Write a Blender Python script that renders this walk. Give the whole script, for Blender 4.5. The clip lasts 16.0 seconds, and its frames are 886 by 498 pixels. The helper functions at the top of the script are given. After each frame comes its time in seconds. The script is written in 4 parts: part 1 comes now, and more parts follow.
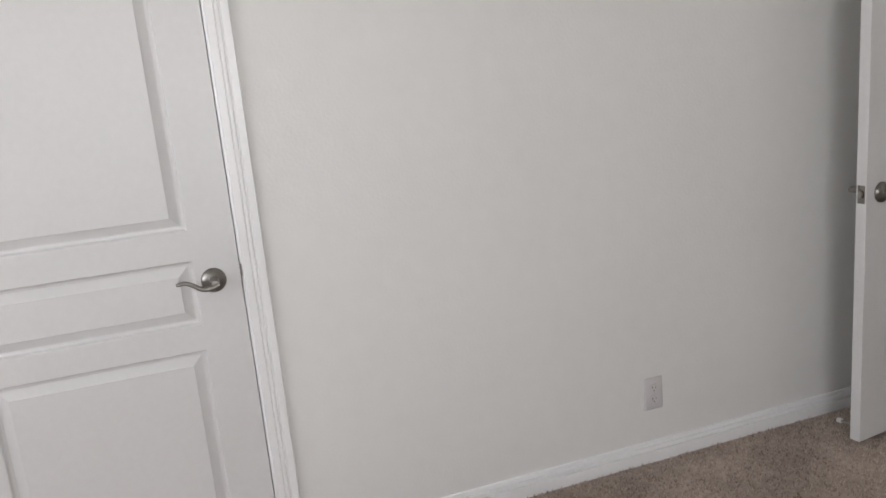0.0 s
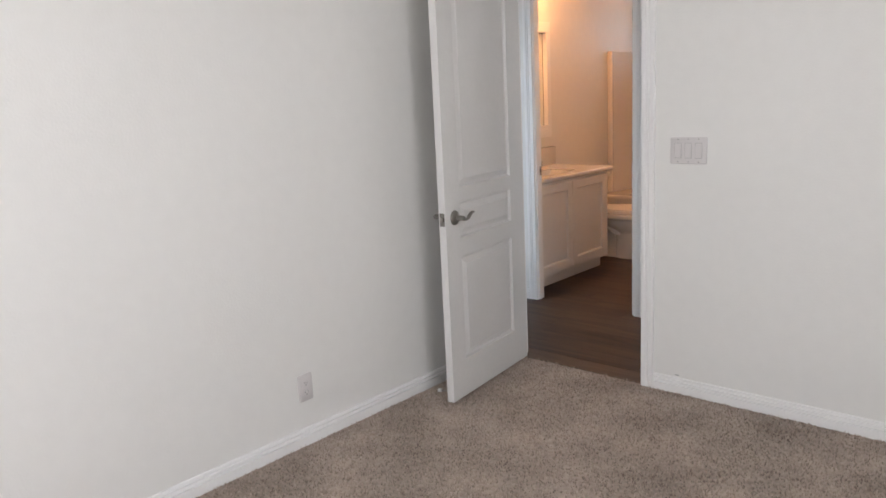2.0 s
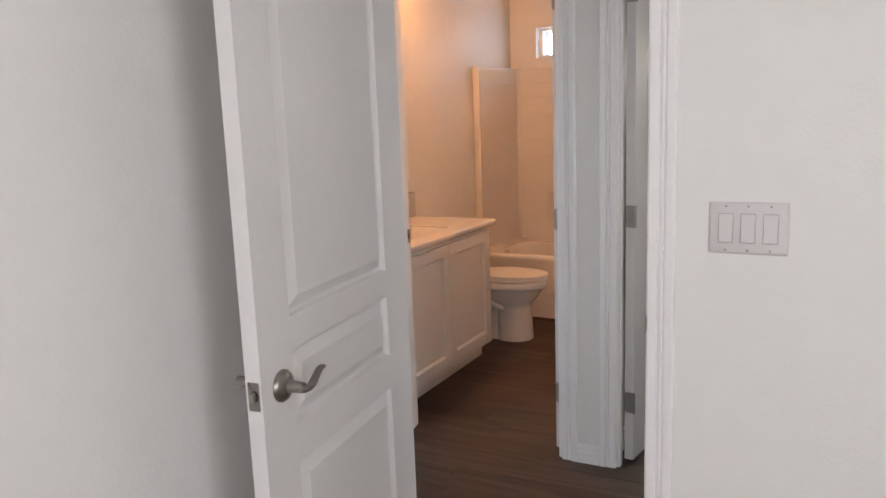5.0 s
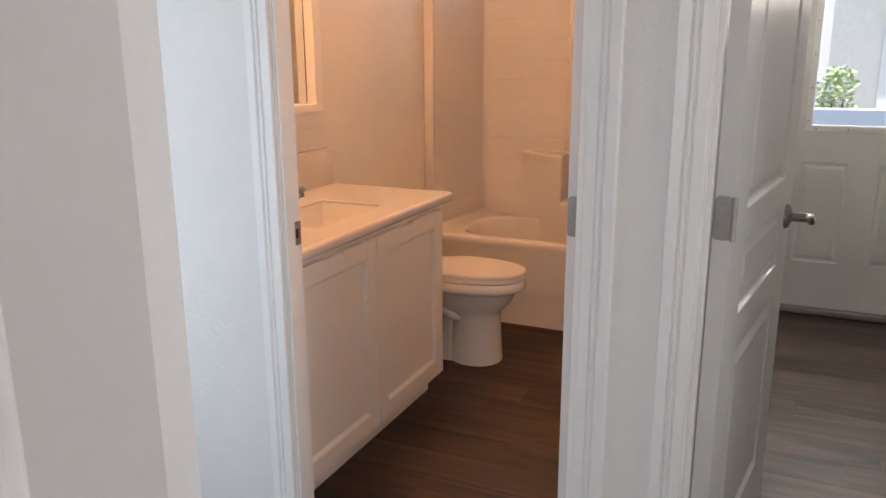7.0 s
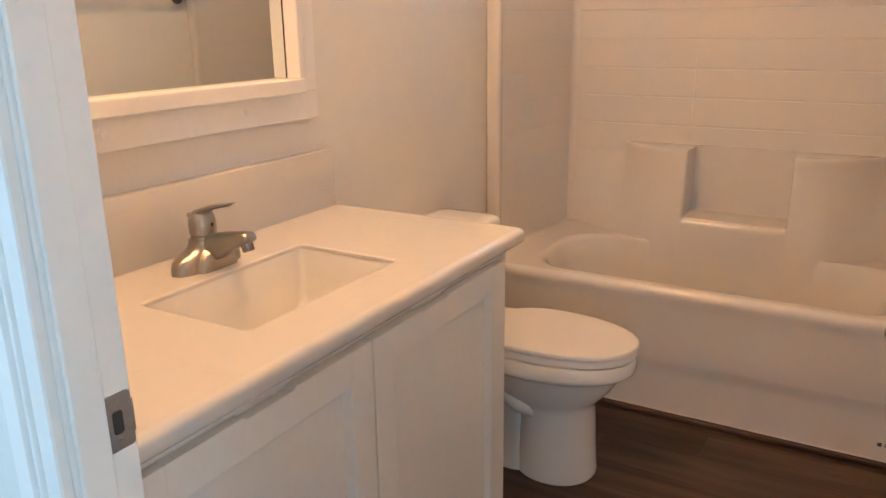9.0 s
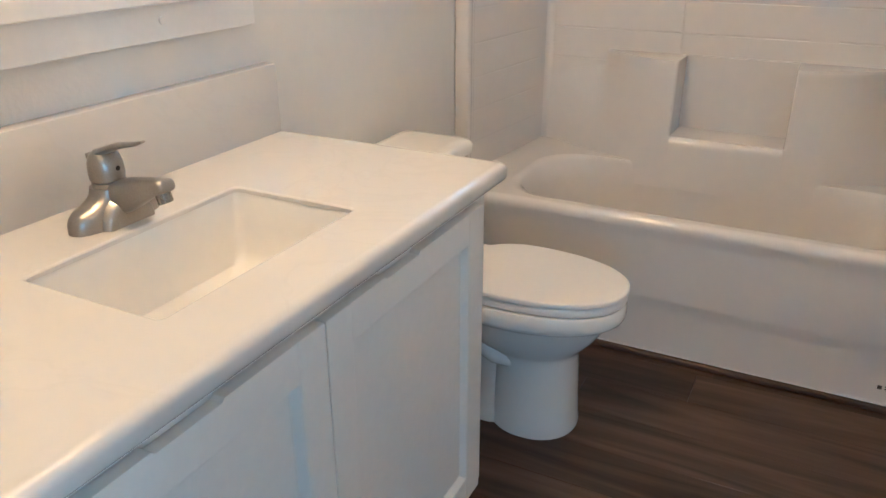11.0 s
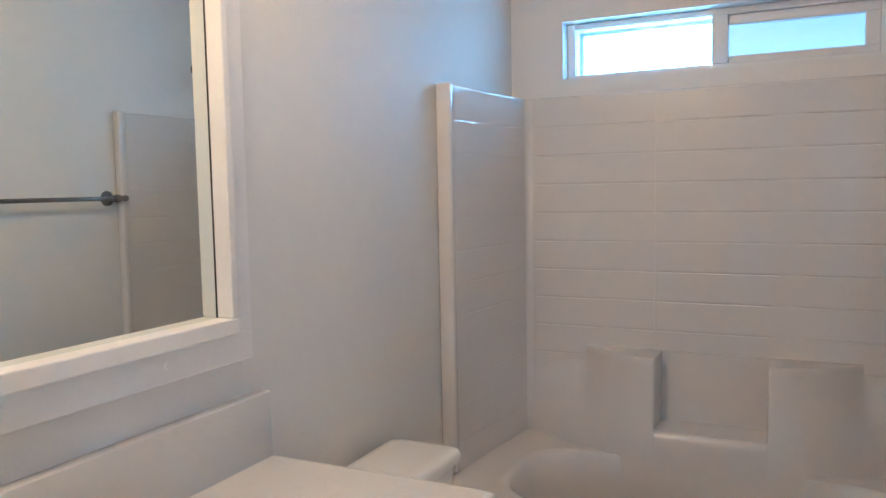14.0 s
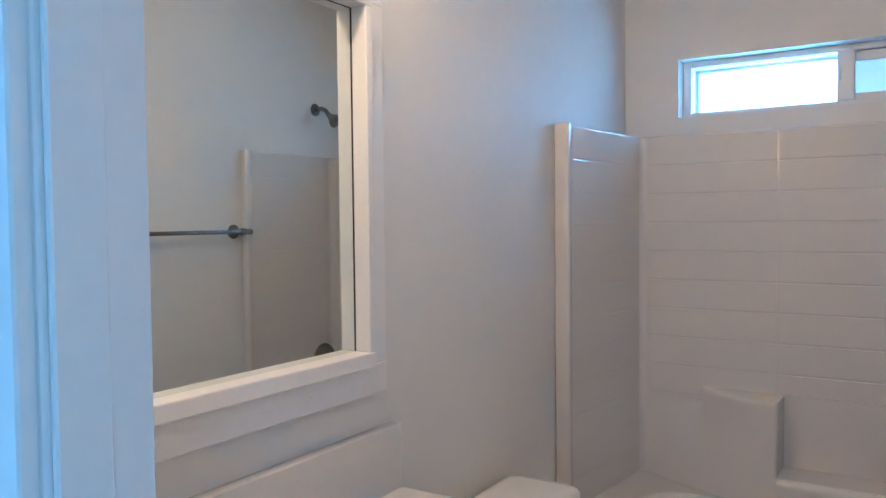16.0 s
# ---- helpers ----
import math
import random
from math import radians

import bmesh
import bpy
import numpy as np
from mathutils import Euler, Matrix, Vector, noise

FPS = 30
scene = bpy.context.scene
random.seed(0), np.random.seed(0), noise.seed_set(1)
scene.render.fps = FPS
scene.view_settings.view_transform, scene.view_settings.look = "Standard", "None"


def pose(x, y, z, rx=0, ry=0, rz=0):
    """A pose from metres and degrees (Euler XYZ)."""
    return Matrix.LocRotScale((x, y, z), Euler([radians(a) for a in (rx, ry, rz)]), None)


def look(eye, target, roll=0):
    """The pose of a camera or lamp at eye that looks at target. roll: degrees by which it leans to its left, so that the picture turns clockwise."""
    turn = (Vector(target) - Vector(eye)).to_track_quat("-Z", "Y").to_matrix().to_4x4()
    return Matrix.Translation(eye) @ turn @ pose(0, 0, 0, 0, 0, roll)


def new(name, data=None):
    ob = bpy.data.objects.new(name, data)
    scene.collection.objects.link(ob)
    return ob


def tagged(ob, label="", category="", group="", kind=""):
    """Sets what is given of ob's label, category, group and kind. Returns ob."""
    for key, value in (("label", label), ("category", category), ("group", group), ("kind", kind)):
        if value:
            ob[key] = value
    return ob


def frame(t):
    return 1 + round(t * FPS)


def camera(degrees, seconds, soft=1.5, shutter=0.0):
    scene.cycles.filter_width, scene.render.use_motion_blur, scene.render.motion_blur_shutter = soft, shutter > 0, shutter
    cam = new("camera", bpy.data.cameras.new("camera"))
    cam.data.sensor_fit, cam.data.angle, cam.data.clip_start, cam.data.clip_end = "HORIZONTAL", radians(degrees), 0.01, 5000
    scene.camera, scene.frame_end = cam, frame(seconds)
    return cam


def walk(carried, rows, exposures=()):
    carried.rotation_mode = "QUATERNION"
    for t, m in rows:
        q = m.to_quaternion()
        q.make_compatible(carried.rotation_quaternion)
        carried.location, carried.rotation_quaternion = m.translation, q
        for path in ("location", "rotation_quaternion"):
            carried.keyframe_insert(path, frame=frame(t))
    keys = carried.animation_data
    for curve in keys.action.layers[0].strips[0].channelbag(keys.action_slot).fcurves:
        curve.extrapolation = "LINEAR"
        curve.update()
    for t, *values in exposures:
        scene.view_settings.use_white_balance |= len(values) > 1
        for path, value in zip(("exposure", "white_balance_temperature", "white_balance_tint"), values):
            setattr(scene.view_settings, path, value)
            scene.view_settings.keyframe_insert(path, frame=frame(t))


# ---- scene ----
cam = camera(59.8, 16.0)
PATH = [
    (0, (2.078, -2.729, 1.35), (0.225, -2.112, 0.918), -5.3),
    (0.5, (2.189, -2.973, 1.377), (0.643, -1.774, 0.963), -3.3),
    (1, (2.332, -3.097, 1.394), (0.962, -1.701, 0.976), -1.8),
    (1.5, (2.42, -3.14, 1.41), (1.083, -1.712, 0.994), -2.0),
    (2, (2.44, -3.178, 1.425), (1.133, -1.719, 1.022), -2.8),
    (2.5, (2.382, -3.051, 1.415), (1.106, -1.566, 1.01), -3.2),
    (3, (2.244, -2.816, 1.421), (0.999, -1.304, 1.015), -3.4),
    (3.5, (1.985, -2.622, 1.411), (0.818, -1.055, 0.983), -3.1),
    (4, (1.744, -2.369, 1.402), (0.688, -0.723, 0.981), -3.4),
    (4.5, (1.491, -2.036, 1.415), (0.484, -0.345, 1.054), -2.7),
    (4.7, (1.377, -1.933, 1.408), (0.411, -0.214, 1.071), -2.6),
    (6.8, (0.669, -0.579, 1.309), (-0.142, 1.18, 0.81), -0.6),
    (7, (0.61, -0.433, 1.286), (-0.198, 1.33, 0.799), -0.3),
    (7.2, (0.566, -0.31, 1.279), (-0.248, 1.453, 0.798), -0.4),
    (7.5, (0.488, -0.145, 1.276), (-0.318, 1.618, 0.785), -0.4),
    (8, (0.347, 0.139, 1.256), (-0.445, 1.904, 0.748), -0.7),
    (8.4, (0.279, 0.402, 1.226), (-0.6, 2.113, 0.68), -0.6),
    (8.5, (0.246, 0.456, 1.217), (-0.643, 2.161, 0.668), -0.5),
    (9, (0.138, 0.656, 1.234), (-0.833, 2.311, 0.667), -0.8),
    (9.5, (0.025, 0.793, 1.247), (-0.905, 2.455, 0.635), -0.8),
    (9.7, (0.015, 0.841, 1.225), (-0.903, 2.492, 0.57), -0.8),
    (11.8, (-0.027, 0.899, 1.219), (-0.83, 2.541, 0.409), -0.4),
    (12, (-0.024, 0.9, 1.232), (-0.836, 2.564, 0.476), -0.7),
    (12.5, (-0.03, 0.896, 1.271), (-0.853, 2.61, 0.651), -0.7),
    (13, (-0.038, 0.889, 1.302), (-0.874, 2.642, 0.825), -0.7),
    (13.5, (-0.037, 0.883, 1.34), (-0.882, 2.666, 1.013), -0.5),
    (14, (-0.005, 0.864, 1.365), (-0.878, 2.657, 1.206), -1.1),
    (14.5, (0.0, 0.852, 1.389), (-0.875, 2.651, 1.348), -1.0),
    (15, (-0.006, 0.841, 1.429), (-0.876, 2.642, 1.441), -1.0),
    (15.5, (-0.033, 0.811, 1.435), (-0.928, 2.599, 1.459), -1.0),
    (16, (-0.066, 0.787, 1.385), (-1.14, 2.473, 1.311), -0.6),
]
EXPOSURES = ((0, 0.25, 6450, 10), (0.5, 0.50, 6450, 10), (1, 0.70, 6450, 10), (2.5, 0.64, 6450, 10), (4.7, 0.71, 6500, 12), (7, 0.90, 6550, 12), (8.0, 0.85, 6800, 10), (8.4, 1.02, 6550, 8), (9.0, 1.17, 5200, -6), (9.7, 1.19, 4260, -16), (12, 1.43, 3810, -18), (13, 1.32, 3740, -17), (13.5, 1.06, 3700, -17), (14, 0.78, 3680, -15), (14.5, 0.69, 3680, -14), (15.5, 0.53, 3640, -13), (16, 0.58, 3600, -13))
walk(cam, [(t, look(eye, target, roll)) for t, eye, target, roll in PATH], EXPOSURES)

# ---- world, sun, large lights ----
world = bpy.data.worlds.new("world")
scene.world = world
world.use_nodes = True
wn = world.node_tree
sky = wn.nodes.new("ShaderNodeTexSky")
sky.sky_type = "NISHITA"
sky.sun_disc = False
sky.sun_elevation = radians(78)
sky.sun_rotation = radians(162)
wn.links.new(sky.outputs["Color"], wn.nodes["Background"].inputs["Color"])
wn.nodes["Background"].inputs["Strength"].default_value = 0.15

sun_data = bpy.data.lights.new("sun", "SUN")
sun_data.energy, sun_data.angle, sun_data.color = 5.0, radians(0.5), (1.0, 0.95, 0.88)
sun = new("sun", sun_data)
sun.matrix_world = look((0.9, -2.7, 13), (0, 0, 0))


def area_lamp(name, eye, target, sx, sy, watts, colour, spread=180):
    d = bpy.data.lights.new(name, "AREA")
    d.shape, d.size, d.size_y, d.energy, d.color = "RECTANGLE", sx, sy, watts, colour
    d.spread = radians(spread)
    ob = new(name, d)
    ob.matrix_world = look(eye, target)
    return ob


def point_lamp(name, at, watts, colour, radius):
    d = bpy.data.lights.new(name, "POINT")
    d.energy, d.color, d.shadow_soft_size = watts, colour, radius
    ob = new(name, d)
    ob.location = at
    return ob


BEDROOM_DAY, SIDE_FILL, BATH_DAY, VANITY_W = 19.5, 21.0, 1.7, 6.6
area_lamp("bedroom_window_daylight", (1.40, -4.56, 1.5), (1.40, 0, 1.35), 2.1, 1.25, BEDROOM_DAY, (1.0, 0.98, 0.985))
# Second, unseen bedroom lamp added to brighten the closet wall and jambs
area_lamp("bedroom_side_fill", (3.66, -2.70, 1.5), (0, -2.2, 1.3), 1.3, 1.25, SIDE_FILL, (1.0, 0.98, 0.985))
area_lamp("back_door_daylight", (0.915, 3.83, 1.67), (0.95, 0, 0.6), 0.48, 0.2, 8.0, (1.0, 0.92, 0.82))
# Added lamp at the unseen hall end, lifts the door jambs facing it
area_lamp("hall_end_fill", (1.93, 0.55, 1.25), (-2.0, 0.62, 1.0), 0.66, 1.7, 1.2, (1.0, 0.975, 0.94), 90)
# Unseen fill lamp added to brighten the hall wall opposite
area_lamp("hall_side_fill", (-1.15, 0.06, 1.02), (-1.0, 1.0, 0.85), 1.1, 1.75, 3.4, (0.75, 0.865, 1.0), 138)
area_lamp("bath_window_sky", (-0.085, 3.90, 1.85), (-0.085, 0, 1.85), 0.46, 0.17, 0.060, (1.0, 0.90, 0.93))
area_lamp("bath_window_daylight", (-0.585, 3.90, 1.85), (-0.585, 0, 1.80), 0.52, 0.19, BATH_DAY, (0.74, 0.89, 1.0))
# Warm light from above the mirror is inferred; three unseen bulbs stand for it
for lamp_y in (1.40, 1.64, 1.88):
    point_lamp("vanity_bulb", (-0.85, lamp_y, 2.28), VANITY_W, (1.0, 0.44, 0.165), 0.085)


# ---- materials ----
def shader(name):
    m = bpy.data.materials.new(name)
    m.use_nodes = True
    nt = m.node_tree
    return m, nt, nt.nodes["Principled BSDF"]


def surface(name, colour, rough=0.5, metal=0.0, vary=0.06, scale=3.0, bump=0.0, bump_scale=300.0, coat=0.0, spec=0.5, rough_vary=0.08):
    """A painted, moulded or metal surface: two scales of variation in colour and gloss, and a fine relief."""
    m, nt, b = shader(name)
    geo = nt.nodes.new("ShaderNodeNewGeometry")
    n1 = nt.nodes.new("ShaderNodeTexNoise")
    n1.inputs["Scale"].default_value, n1.inputs["Detail"].default_value = scale, 3.0
    n2 = nt.nodes.new("ShaderNodeTexNoise")
    n2.inputs["Scale"].default_value, n2.inputs["Detail"].default_value = scale * 14, 2.0
    add = nt.nodes.new("ShaderNodeMath")
    add.operation = "ADD"
    ramp = nt.nodes.new("ShaderNodeMapRange")
    ramp.inputs["From Min"].default_value, ramp.inputs["From Max"].default_value = 0.7, 1.3
    mix = nt.nodes.new("ShaderNodeMix")
    mix.data_type = "RGBA"
    mix.inputs["A"].default_value = (*[c * (1 - vary) for c in colour], 1)
    mix.inputs["B"].default_value = (*[min(1, c * (1 + vary)) for c in colour], 1)
    for n in (n1, n2):
        nt.links.new(geo.outputs["Position"], n.inputs["Vector"])
    nt.links.new(n1.outputs["Fac"], add.inputs[0])
    nt.links.new(n2.outputs["Fac"], add.inputs[1])
    nt.links.new(add.outputs[0], ramp.inputs["Value"])
    nt.links.new(ramp.outputs[0], mix.inputs["Factor"])
    nt.links.new(mix.outputs["Result"], b.inputs["Base Color"])
    r2 = nt.nodes.new("ShaderNodeMapRange")
    r2.inputs["To Min"].default_value, r2.inputs["To Max"].default_value = max(0.02, rough - rough_vary), rough + rough_vary
    nt.links.new(n1.outputs["Fac"], r2.inputs["Value"])
    nt.links.new(r2.outputs[0], b.inputs["Roughness"])
    b.inputs["Metallic"].default_value = metal
    b.inputs["Coat Weight"].default_value = coat
    b.inputs["Coat Roughness"].default_value = 0.08
    b.inputs["Specular IOR Level"].default_value = spec
    if bump:
        n3 = nt.nodes.new("ShaderNodeTexNoise")
        n3.inputs["Scale"].default_value, n3.inputs["Detail"].default_value = bump_scale, 2.0
        bp = nt.nodes.new("ShaderNodeBump")
        bp.inputs["Strength"].default_value, bp.inputs["Distance"].default_value = bump, 0.002
        nt.links.new(geo.outputs["Position"], n3.inputs["Vector"])
        nt.links.new(n3.outputs["Fac"], bp.inputs["Height"])
        nt.links.new(bp.outputs["Normal"], b.inputs["Normal"])
    return m


def vinyl_wood(name):
    """Dark brown wood-look vinyl, its grain along x, each plank its own tone."""
    m, nt, b = shader(name)
    geo = nt.nodes.new("ShaderNodeNewGeometry")
    info = nt.nodes.new("ShaderNodeObjectInfo")
    off = nt.nodes.new("ShaderNodeVectorMath")
    off.operation = "MULTIPLY_ADD"
    comb = nt.nodes.new("ShaderNodeCombineXYZ")
    for s in ("X", "Y", "Z"):
        nt.links.new(info.outputs["Random"], comb.inputs[s])
    off.inputs[1].default_value = (37, 53, 11)
    nt.links.new(comb.outputs[0], off.inputs[0])
    nt.links.new(geo.outputs["Position"], off.inputs[2])
    sc = nt.nodes.new("ShaderNodeVectorMath")
    sc.operation = "MULTIPLY"
    sc.inputs[1].default_value = (1.3, 14.0, 1.0)
    nt.links.new(off.outputs[0], sc.inputs[0])
    sc2 = nt.nodes.new("ShaderNodeVectorMath")
    sc2.operation = "MULTIPLY"
    sc2.inputs[1].default_value = (6.0, 160.0, 1.0)
    nt.links.new(off.outputs[0], sc2.inputs[0])
    grain = nt.nodes.new("ShaderNodeTexNoise")
    grain.inputs["Scale"].default_value, grain.inputs["Detail"].default_value, grain.inputs["Distortion"].default_value = 1.0, 6.0, 1.2
    fine = nt.nodes.new("ShaderNodeTexNoise")
    fine.inputs["Scale"].default_value, fine.inputs["Detail"].default_value = 1.0, 3.0
    nt.links.new(sc.outputs[0], grain.inputs["Vector"])
    nt.links.new(sc2.outputs[0], fine.inputs["Vector"])
    ramp = nt.nodes.new("ShaderNodeValToRGB")
    ramp.color_ramp.elements[0].position, ramp.color_ramp.elements[0].color = 0.30, (0.0180, 0.0115, 0.0090, 1)
    ramp.color_ramp.elements[1].position, ramp.color_ramp.elements[1].color = 0.74, (0.106, 0.067, 0.047, 1)
    nt.links.new(grain.outputs["Fac"], ramp.inputs["Fac"])
    tone = nt.nodes.new("ShaderNodeMapRange")
    tone.inputs["To Min"].default_value, tone.inputs["To Max"].default_value = 0.80, 1.22
    nt.links.new(info.outputs["Random"], tone.inputs["Value"])
    f2 = nt.nodes.new("ShaderNodeMapRange")
    f2.inputs["From Min"].default_value, f2.inputs["From Max"].default_value = 0.3, 0.7
    f2.inputs["To Min"].default_value, f2.inputs["To Max"].default_value = 0.95, 1.05
    nt.links.new(fine.outputs["Fac"], f2.inputs["Value"])
    mul = nt.nodes.new("ShaderNodeMath")
    mul.operation = "MULTIPLY"
    nt.links.new(tone.outputs[0], mul.inputs[0])
    nt.links.new(f2.outputs[0], mul.inputs[1])
    vm = nt.nodes.new("ShaderNodeVectorMath")
    vm.operation = "SCALE"
    nt.links.new(ramp.outputs["Color"], vm.inputs[0])
    nt.links.new(mul.outputs[0], vm.inputs["Scale"])
    nt.links.new(vm.outputs[0], b.inputs["Base Color"])
    rr = nt.nodes.new("ShaderNodeMapRange")
    rr.inputs["To Min"].default_value, rr.inputs["To Max"].default_value = 0.40, 0.56
    nt.links.new(grain.outputs["Fac"], rr.inputs["Value"])
    nt.links.new(rr.outputs[0], b.inputs["Roughness"])
    b.inputs["Specular IOR Level"].default_value = 0.35
    bp = nt.nodes.new("ShaderNodeBump")
    bp.inputs["Strength"].default_value, bp.inputs["Distance"].default_value = 0.25, 0.0008
    nt.links.new(fine.outputs["Fac"], bp.inputs["Height"])
    nt.links.new(bp.outputs["Normal"], b.inputs["Normal"])
    return m


def carpet_yarn(name, island):
    """Taupe cut pile: tone patches from footsteps, and flecks from tuft to tuft."""
    m, nt, b = shader(name)
    geo = nt.nodes.new("ShaderNodeNewGeometry")
    n1 = nt.nodes.new("ShaderNodeTexNoise")
    n1.inputs["Scale"].default_value, n1.inputs["Detail"].default_value = 3.2, 4.0
    n2 = nt.nodes.new("ShaderNodeTexNoise")
    n2.inputs["Scale"].default_value, n2.inputs["Detail"].default_value = 55.0, 3.0
    for n in (n1, n2):
        nt.links.new(geo.outputs["Position"], n.inputs["Vector"])
    ramp = nt.nodes.new("ShaderNodeValToRGB")
    ramp.color_ramp.elements[0].position, ramp.color_ramp.elements[0].color = 0.25, (0.200, 0.157, 0.130, 1)
    ramp.color_ramp.elements[1].position, ramp.color_ramp.elements[1].color = 0.75, (0.54, 0.448, 0.380, 1)
    avg = nt.nodes.new("ShaderNodeMath")
    avg.operation = "MULTIPLY_ADD"
    avg.inputs[1].default_value = 0.58
    nt.links.new(n1.outputs["Fac"], avg.inputs[0])
    half = nt.nodes.new("ShaderNodeMath")
    half.operation = "MULTIPLY"
    half.inputs[1].default_value = 0.42
    nt.links.new(geo.outputs["Random Per Island"] if island else n2.outputs["Fac"], half.inputs[0])
    nt.links.new(half.outputs[0], avg.inputs[2])
    nt.links.new(avg.outputs[0], ramp.inputs["Fac"])
    nt.links.new(ramp.outputs["Color"], b.inputs["Base Color"])
    b.inputs["Roughness"].default_value = 0.95
    b.inputs["Specular IOR Level"].default_value = 0.1
    b.inputs["Sheen Weight"].default_value = 0.2
    bp = nt.nodes.new("ShaderNodeBump")
    bp.inputs["Strength"].default_value, bp.inputs["Distance"].default_value = 0.8, 0.004
    nt.links.new(n2.outputs["Fac"], bp.inputs["Height"])
    nt.links.new(bp.outputs["Normal"], b.inputs["Normal"])
    return m


def clear_glass(name, rough=0.0, colour=(1, 1, 1)):
    m, nt, b = shader(name)
    b.inputs["Base Color"].default_value = (*colour, 1)
    b.inputs["Transmission Weight"].default_value = 1.0
    b.inputs["Roughness"].default_value = rough
    b.inputs["IOR"].default_value = 1.45
    return m


def mirror_glass(name):
    m, nt, b = shader(name)
    b.inputs["Base Color"].default_value = (0.79, 0.825, 0.80, 1)
    b.inputs["Metallic"].default_value = 1.0
    b.inputs["Roughness"].default_value = 0.008
    return m


def marbled(name):
    """White cast counter with faint grey swirls under a gloss coat."""
    m, nt, b = shader(name)
    geo = nt.nodes.new("ShaderNodeNewGeometry")
    w = nt.nodes.new("ShaderNodeTexNoise")
    w.inputs["Scale"].default_value, w.inputs["Detail"].default_value, w.inputs["Distortion"].default_value = 3.0, 5.0, 2.2
    nt.links.new(geo.outputs["Position"], w.inputs["Vector"])
    ramp = nt.nodes.new("ShaderNodeValToRGB")
    e = ramp.color_ramp.elements
    e[0].position, e[0].color = 0.0, (0.63, 0.62, 0.60, 1)
    e[1].position, e[1].color = 1.0, (0.65, 0.64, 0.62, 1)
    for p, c in ((0.475, 0.639), (0.50, 0.622), (0.525, 0.642)):
        k = e.new(p)
        k.color = (c, c * 0.985, c * 0.96, 1)
    nt.links.new(w.outputs["Fac"], ramp.inputs["Fac"])
    nt.links.new(ramp.outputs["Color"], b.inputs["Base Color"])
    b.inputs["Roughness"].default_value = 0.22
    b.inputs["Coat Weight"].default_value = 0.3
    return m


WALL = surface("wall_paint", (0.775, 0.768, 0.748), 0.55, vary=0.015, scale=1.3, bump=0.32, bump_scale=105.0)
HALL_WALL = surface("hall_wall_paint", (0.775, 0.768, 0.748), 0.5, vary=0.015, scale=1.3, bump=1.0, bump_scale=75.0)
CEIL = surface("ceiling_paint", (0.76, 0.755, 0.74), 0.7, vary=0.02, bump=0.3, bump_scale=70.0)
TRIM = surface("trim_enamel", (0.84, 0.835, 0.83), 0.33, vary=0.02, scale=5, bump=0.05, bump_scale=60.0)
DOOR = surface("door_enamel", (0.68, 0.672, 0.664), 0.38, vary=0.02, scale=4, bump=0.06, bump_scale=90.0)
CABINET = surface("cabinet_paint", (0.78, 0.77, 0.745), 0.36, vary=0.02, scale=4, bump=0.04, bump_scale=80.0)
PLASTIC = surface("white_plastic", (0.74, 0.735, 0.73), 0.35, vary=0.01)
PLATE = surface("switch_plastic", (0.64, 0.615, 0.61), 0.35, vary=0.01)
SLOT = surface("dark_slot", (0.03, 0.03, 0.03), 0.6)
NICKEL = surface("brushed_nickel", (0.37, 0.35, 0.32), 0.33, metal=1.0, vary=0.08, scale=30, bump=0.04, bump_scale=900.0)
DARK_NICKEL = surface("dark_nickel", (0.27, 0.255, 0.235), 0.30, metal=1.0, vary=0.08, scale=30, bump=0.04, bump_scale=900.0)
STEEL = surface("hinge_steel", (0.36, 0.35, 0.34), 0.38, metal=1.0, vary=0.1, scale=40)
CHROME = surface("dark_chrome", (0.30, 0.29, 0.28), 0.18, metal=1.0, vary=0.06, scale=20)
PORCELAIN = surface("porcelain", (0.80, 0.795, 0.775), 0.10, vary=0.01, coat=0.5, rough_vary=0.03)
SINKWARE = surface("sink_porcelain", (0.79, 0.785, 0.765), 0.12, vary=0.015, coat=0.4, rough_vary=0.04)
ACRYLIC = surface("moulded_acrylic", (0.69, 0.67, 0.65), 0.12, vary=0.012, scale=2, bump=0.16, bump_scale=34.0, coat=0.4, rough_vary=0.04)
COUNTER = marbled("cast_marble")
WOOD = vinyl_wood("vinyl_plank")
SUBFLOOR = surface("plank_joint", (0.02, 0.016, 0.013), 0.8)
CARPET = carpet_yarn("carpet_backing", False)
PILE = carpet_yarn("carpet_yarn", True)
GLASS = clear_glass("window_glass")
FROST = clear_glass("obscured_glass", 0.25)
MIRROR = mirror_glass("mirror_silver")
GAP_BLACK = surface("black_gap_line", (0.02, 0.02, 0.02), 0.6)
VINYL_FRAME = surface("white_vinyl", (0.80, 0.80, 0.80), 0.4, vary=0.01)
SIDING = surface("grey_stucco", (0.80, 0.765, 0.69), 0.7, vary=0.05, scale=2)
GROUND = surface("concrete_ground", (0.42, 0.41, 0.38), 0.85, vary=0.15, scale=1.5, bump=0.3, bump_scale=60.0)
BLUEWALL = surface("pale_blue_wall", (0.30, 0.37, 0.47), 0.7, vary=0.04)
LEAF = surface("shrub_leaf", (0.40, 0.50, 0.26), 0.5, vary=0.35, scale=9)
BARK = surface("shrub_bark", (0.14, 0.10, 0.07), 0.9, vary=0.2, scale=20)
ROOFING = surface("roof_shingle", (0.16, 0.15, 0.14), 0.9, vary=0.2, scale=10)
SHADE = surface("frosted_shade", (0.85, 0.83, 0.78), 0.5, vary=0.01)
GAP_SHADE = surface("grey_gap_shade", (0.42, 0.41, 0.40), 0.6)
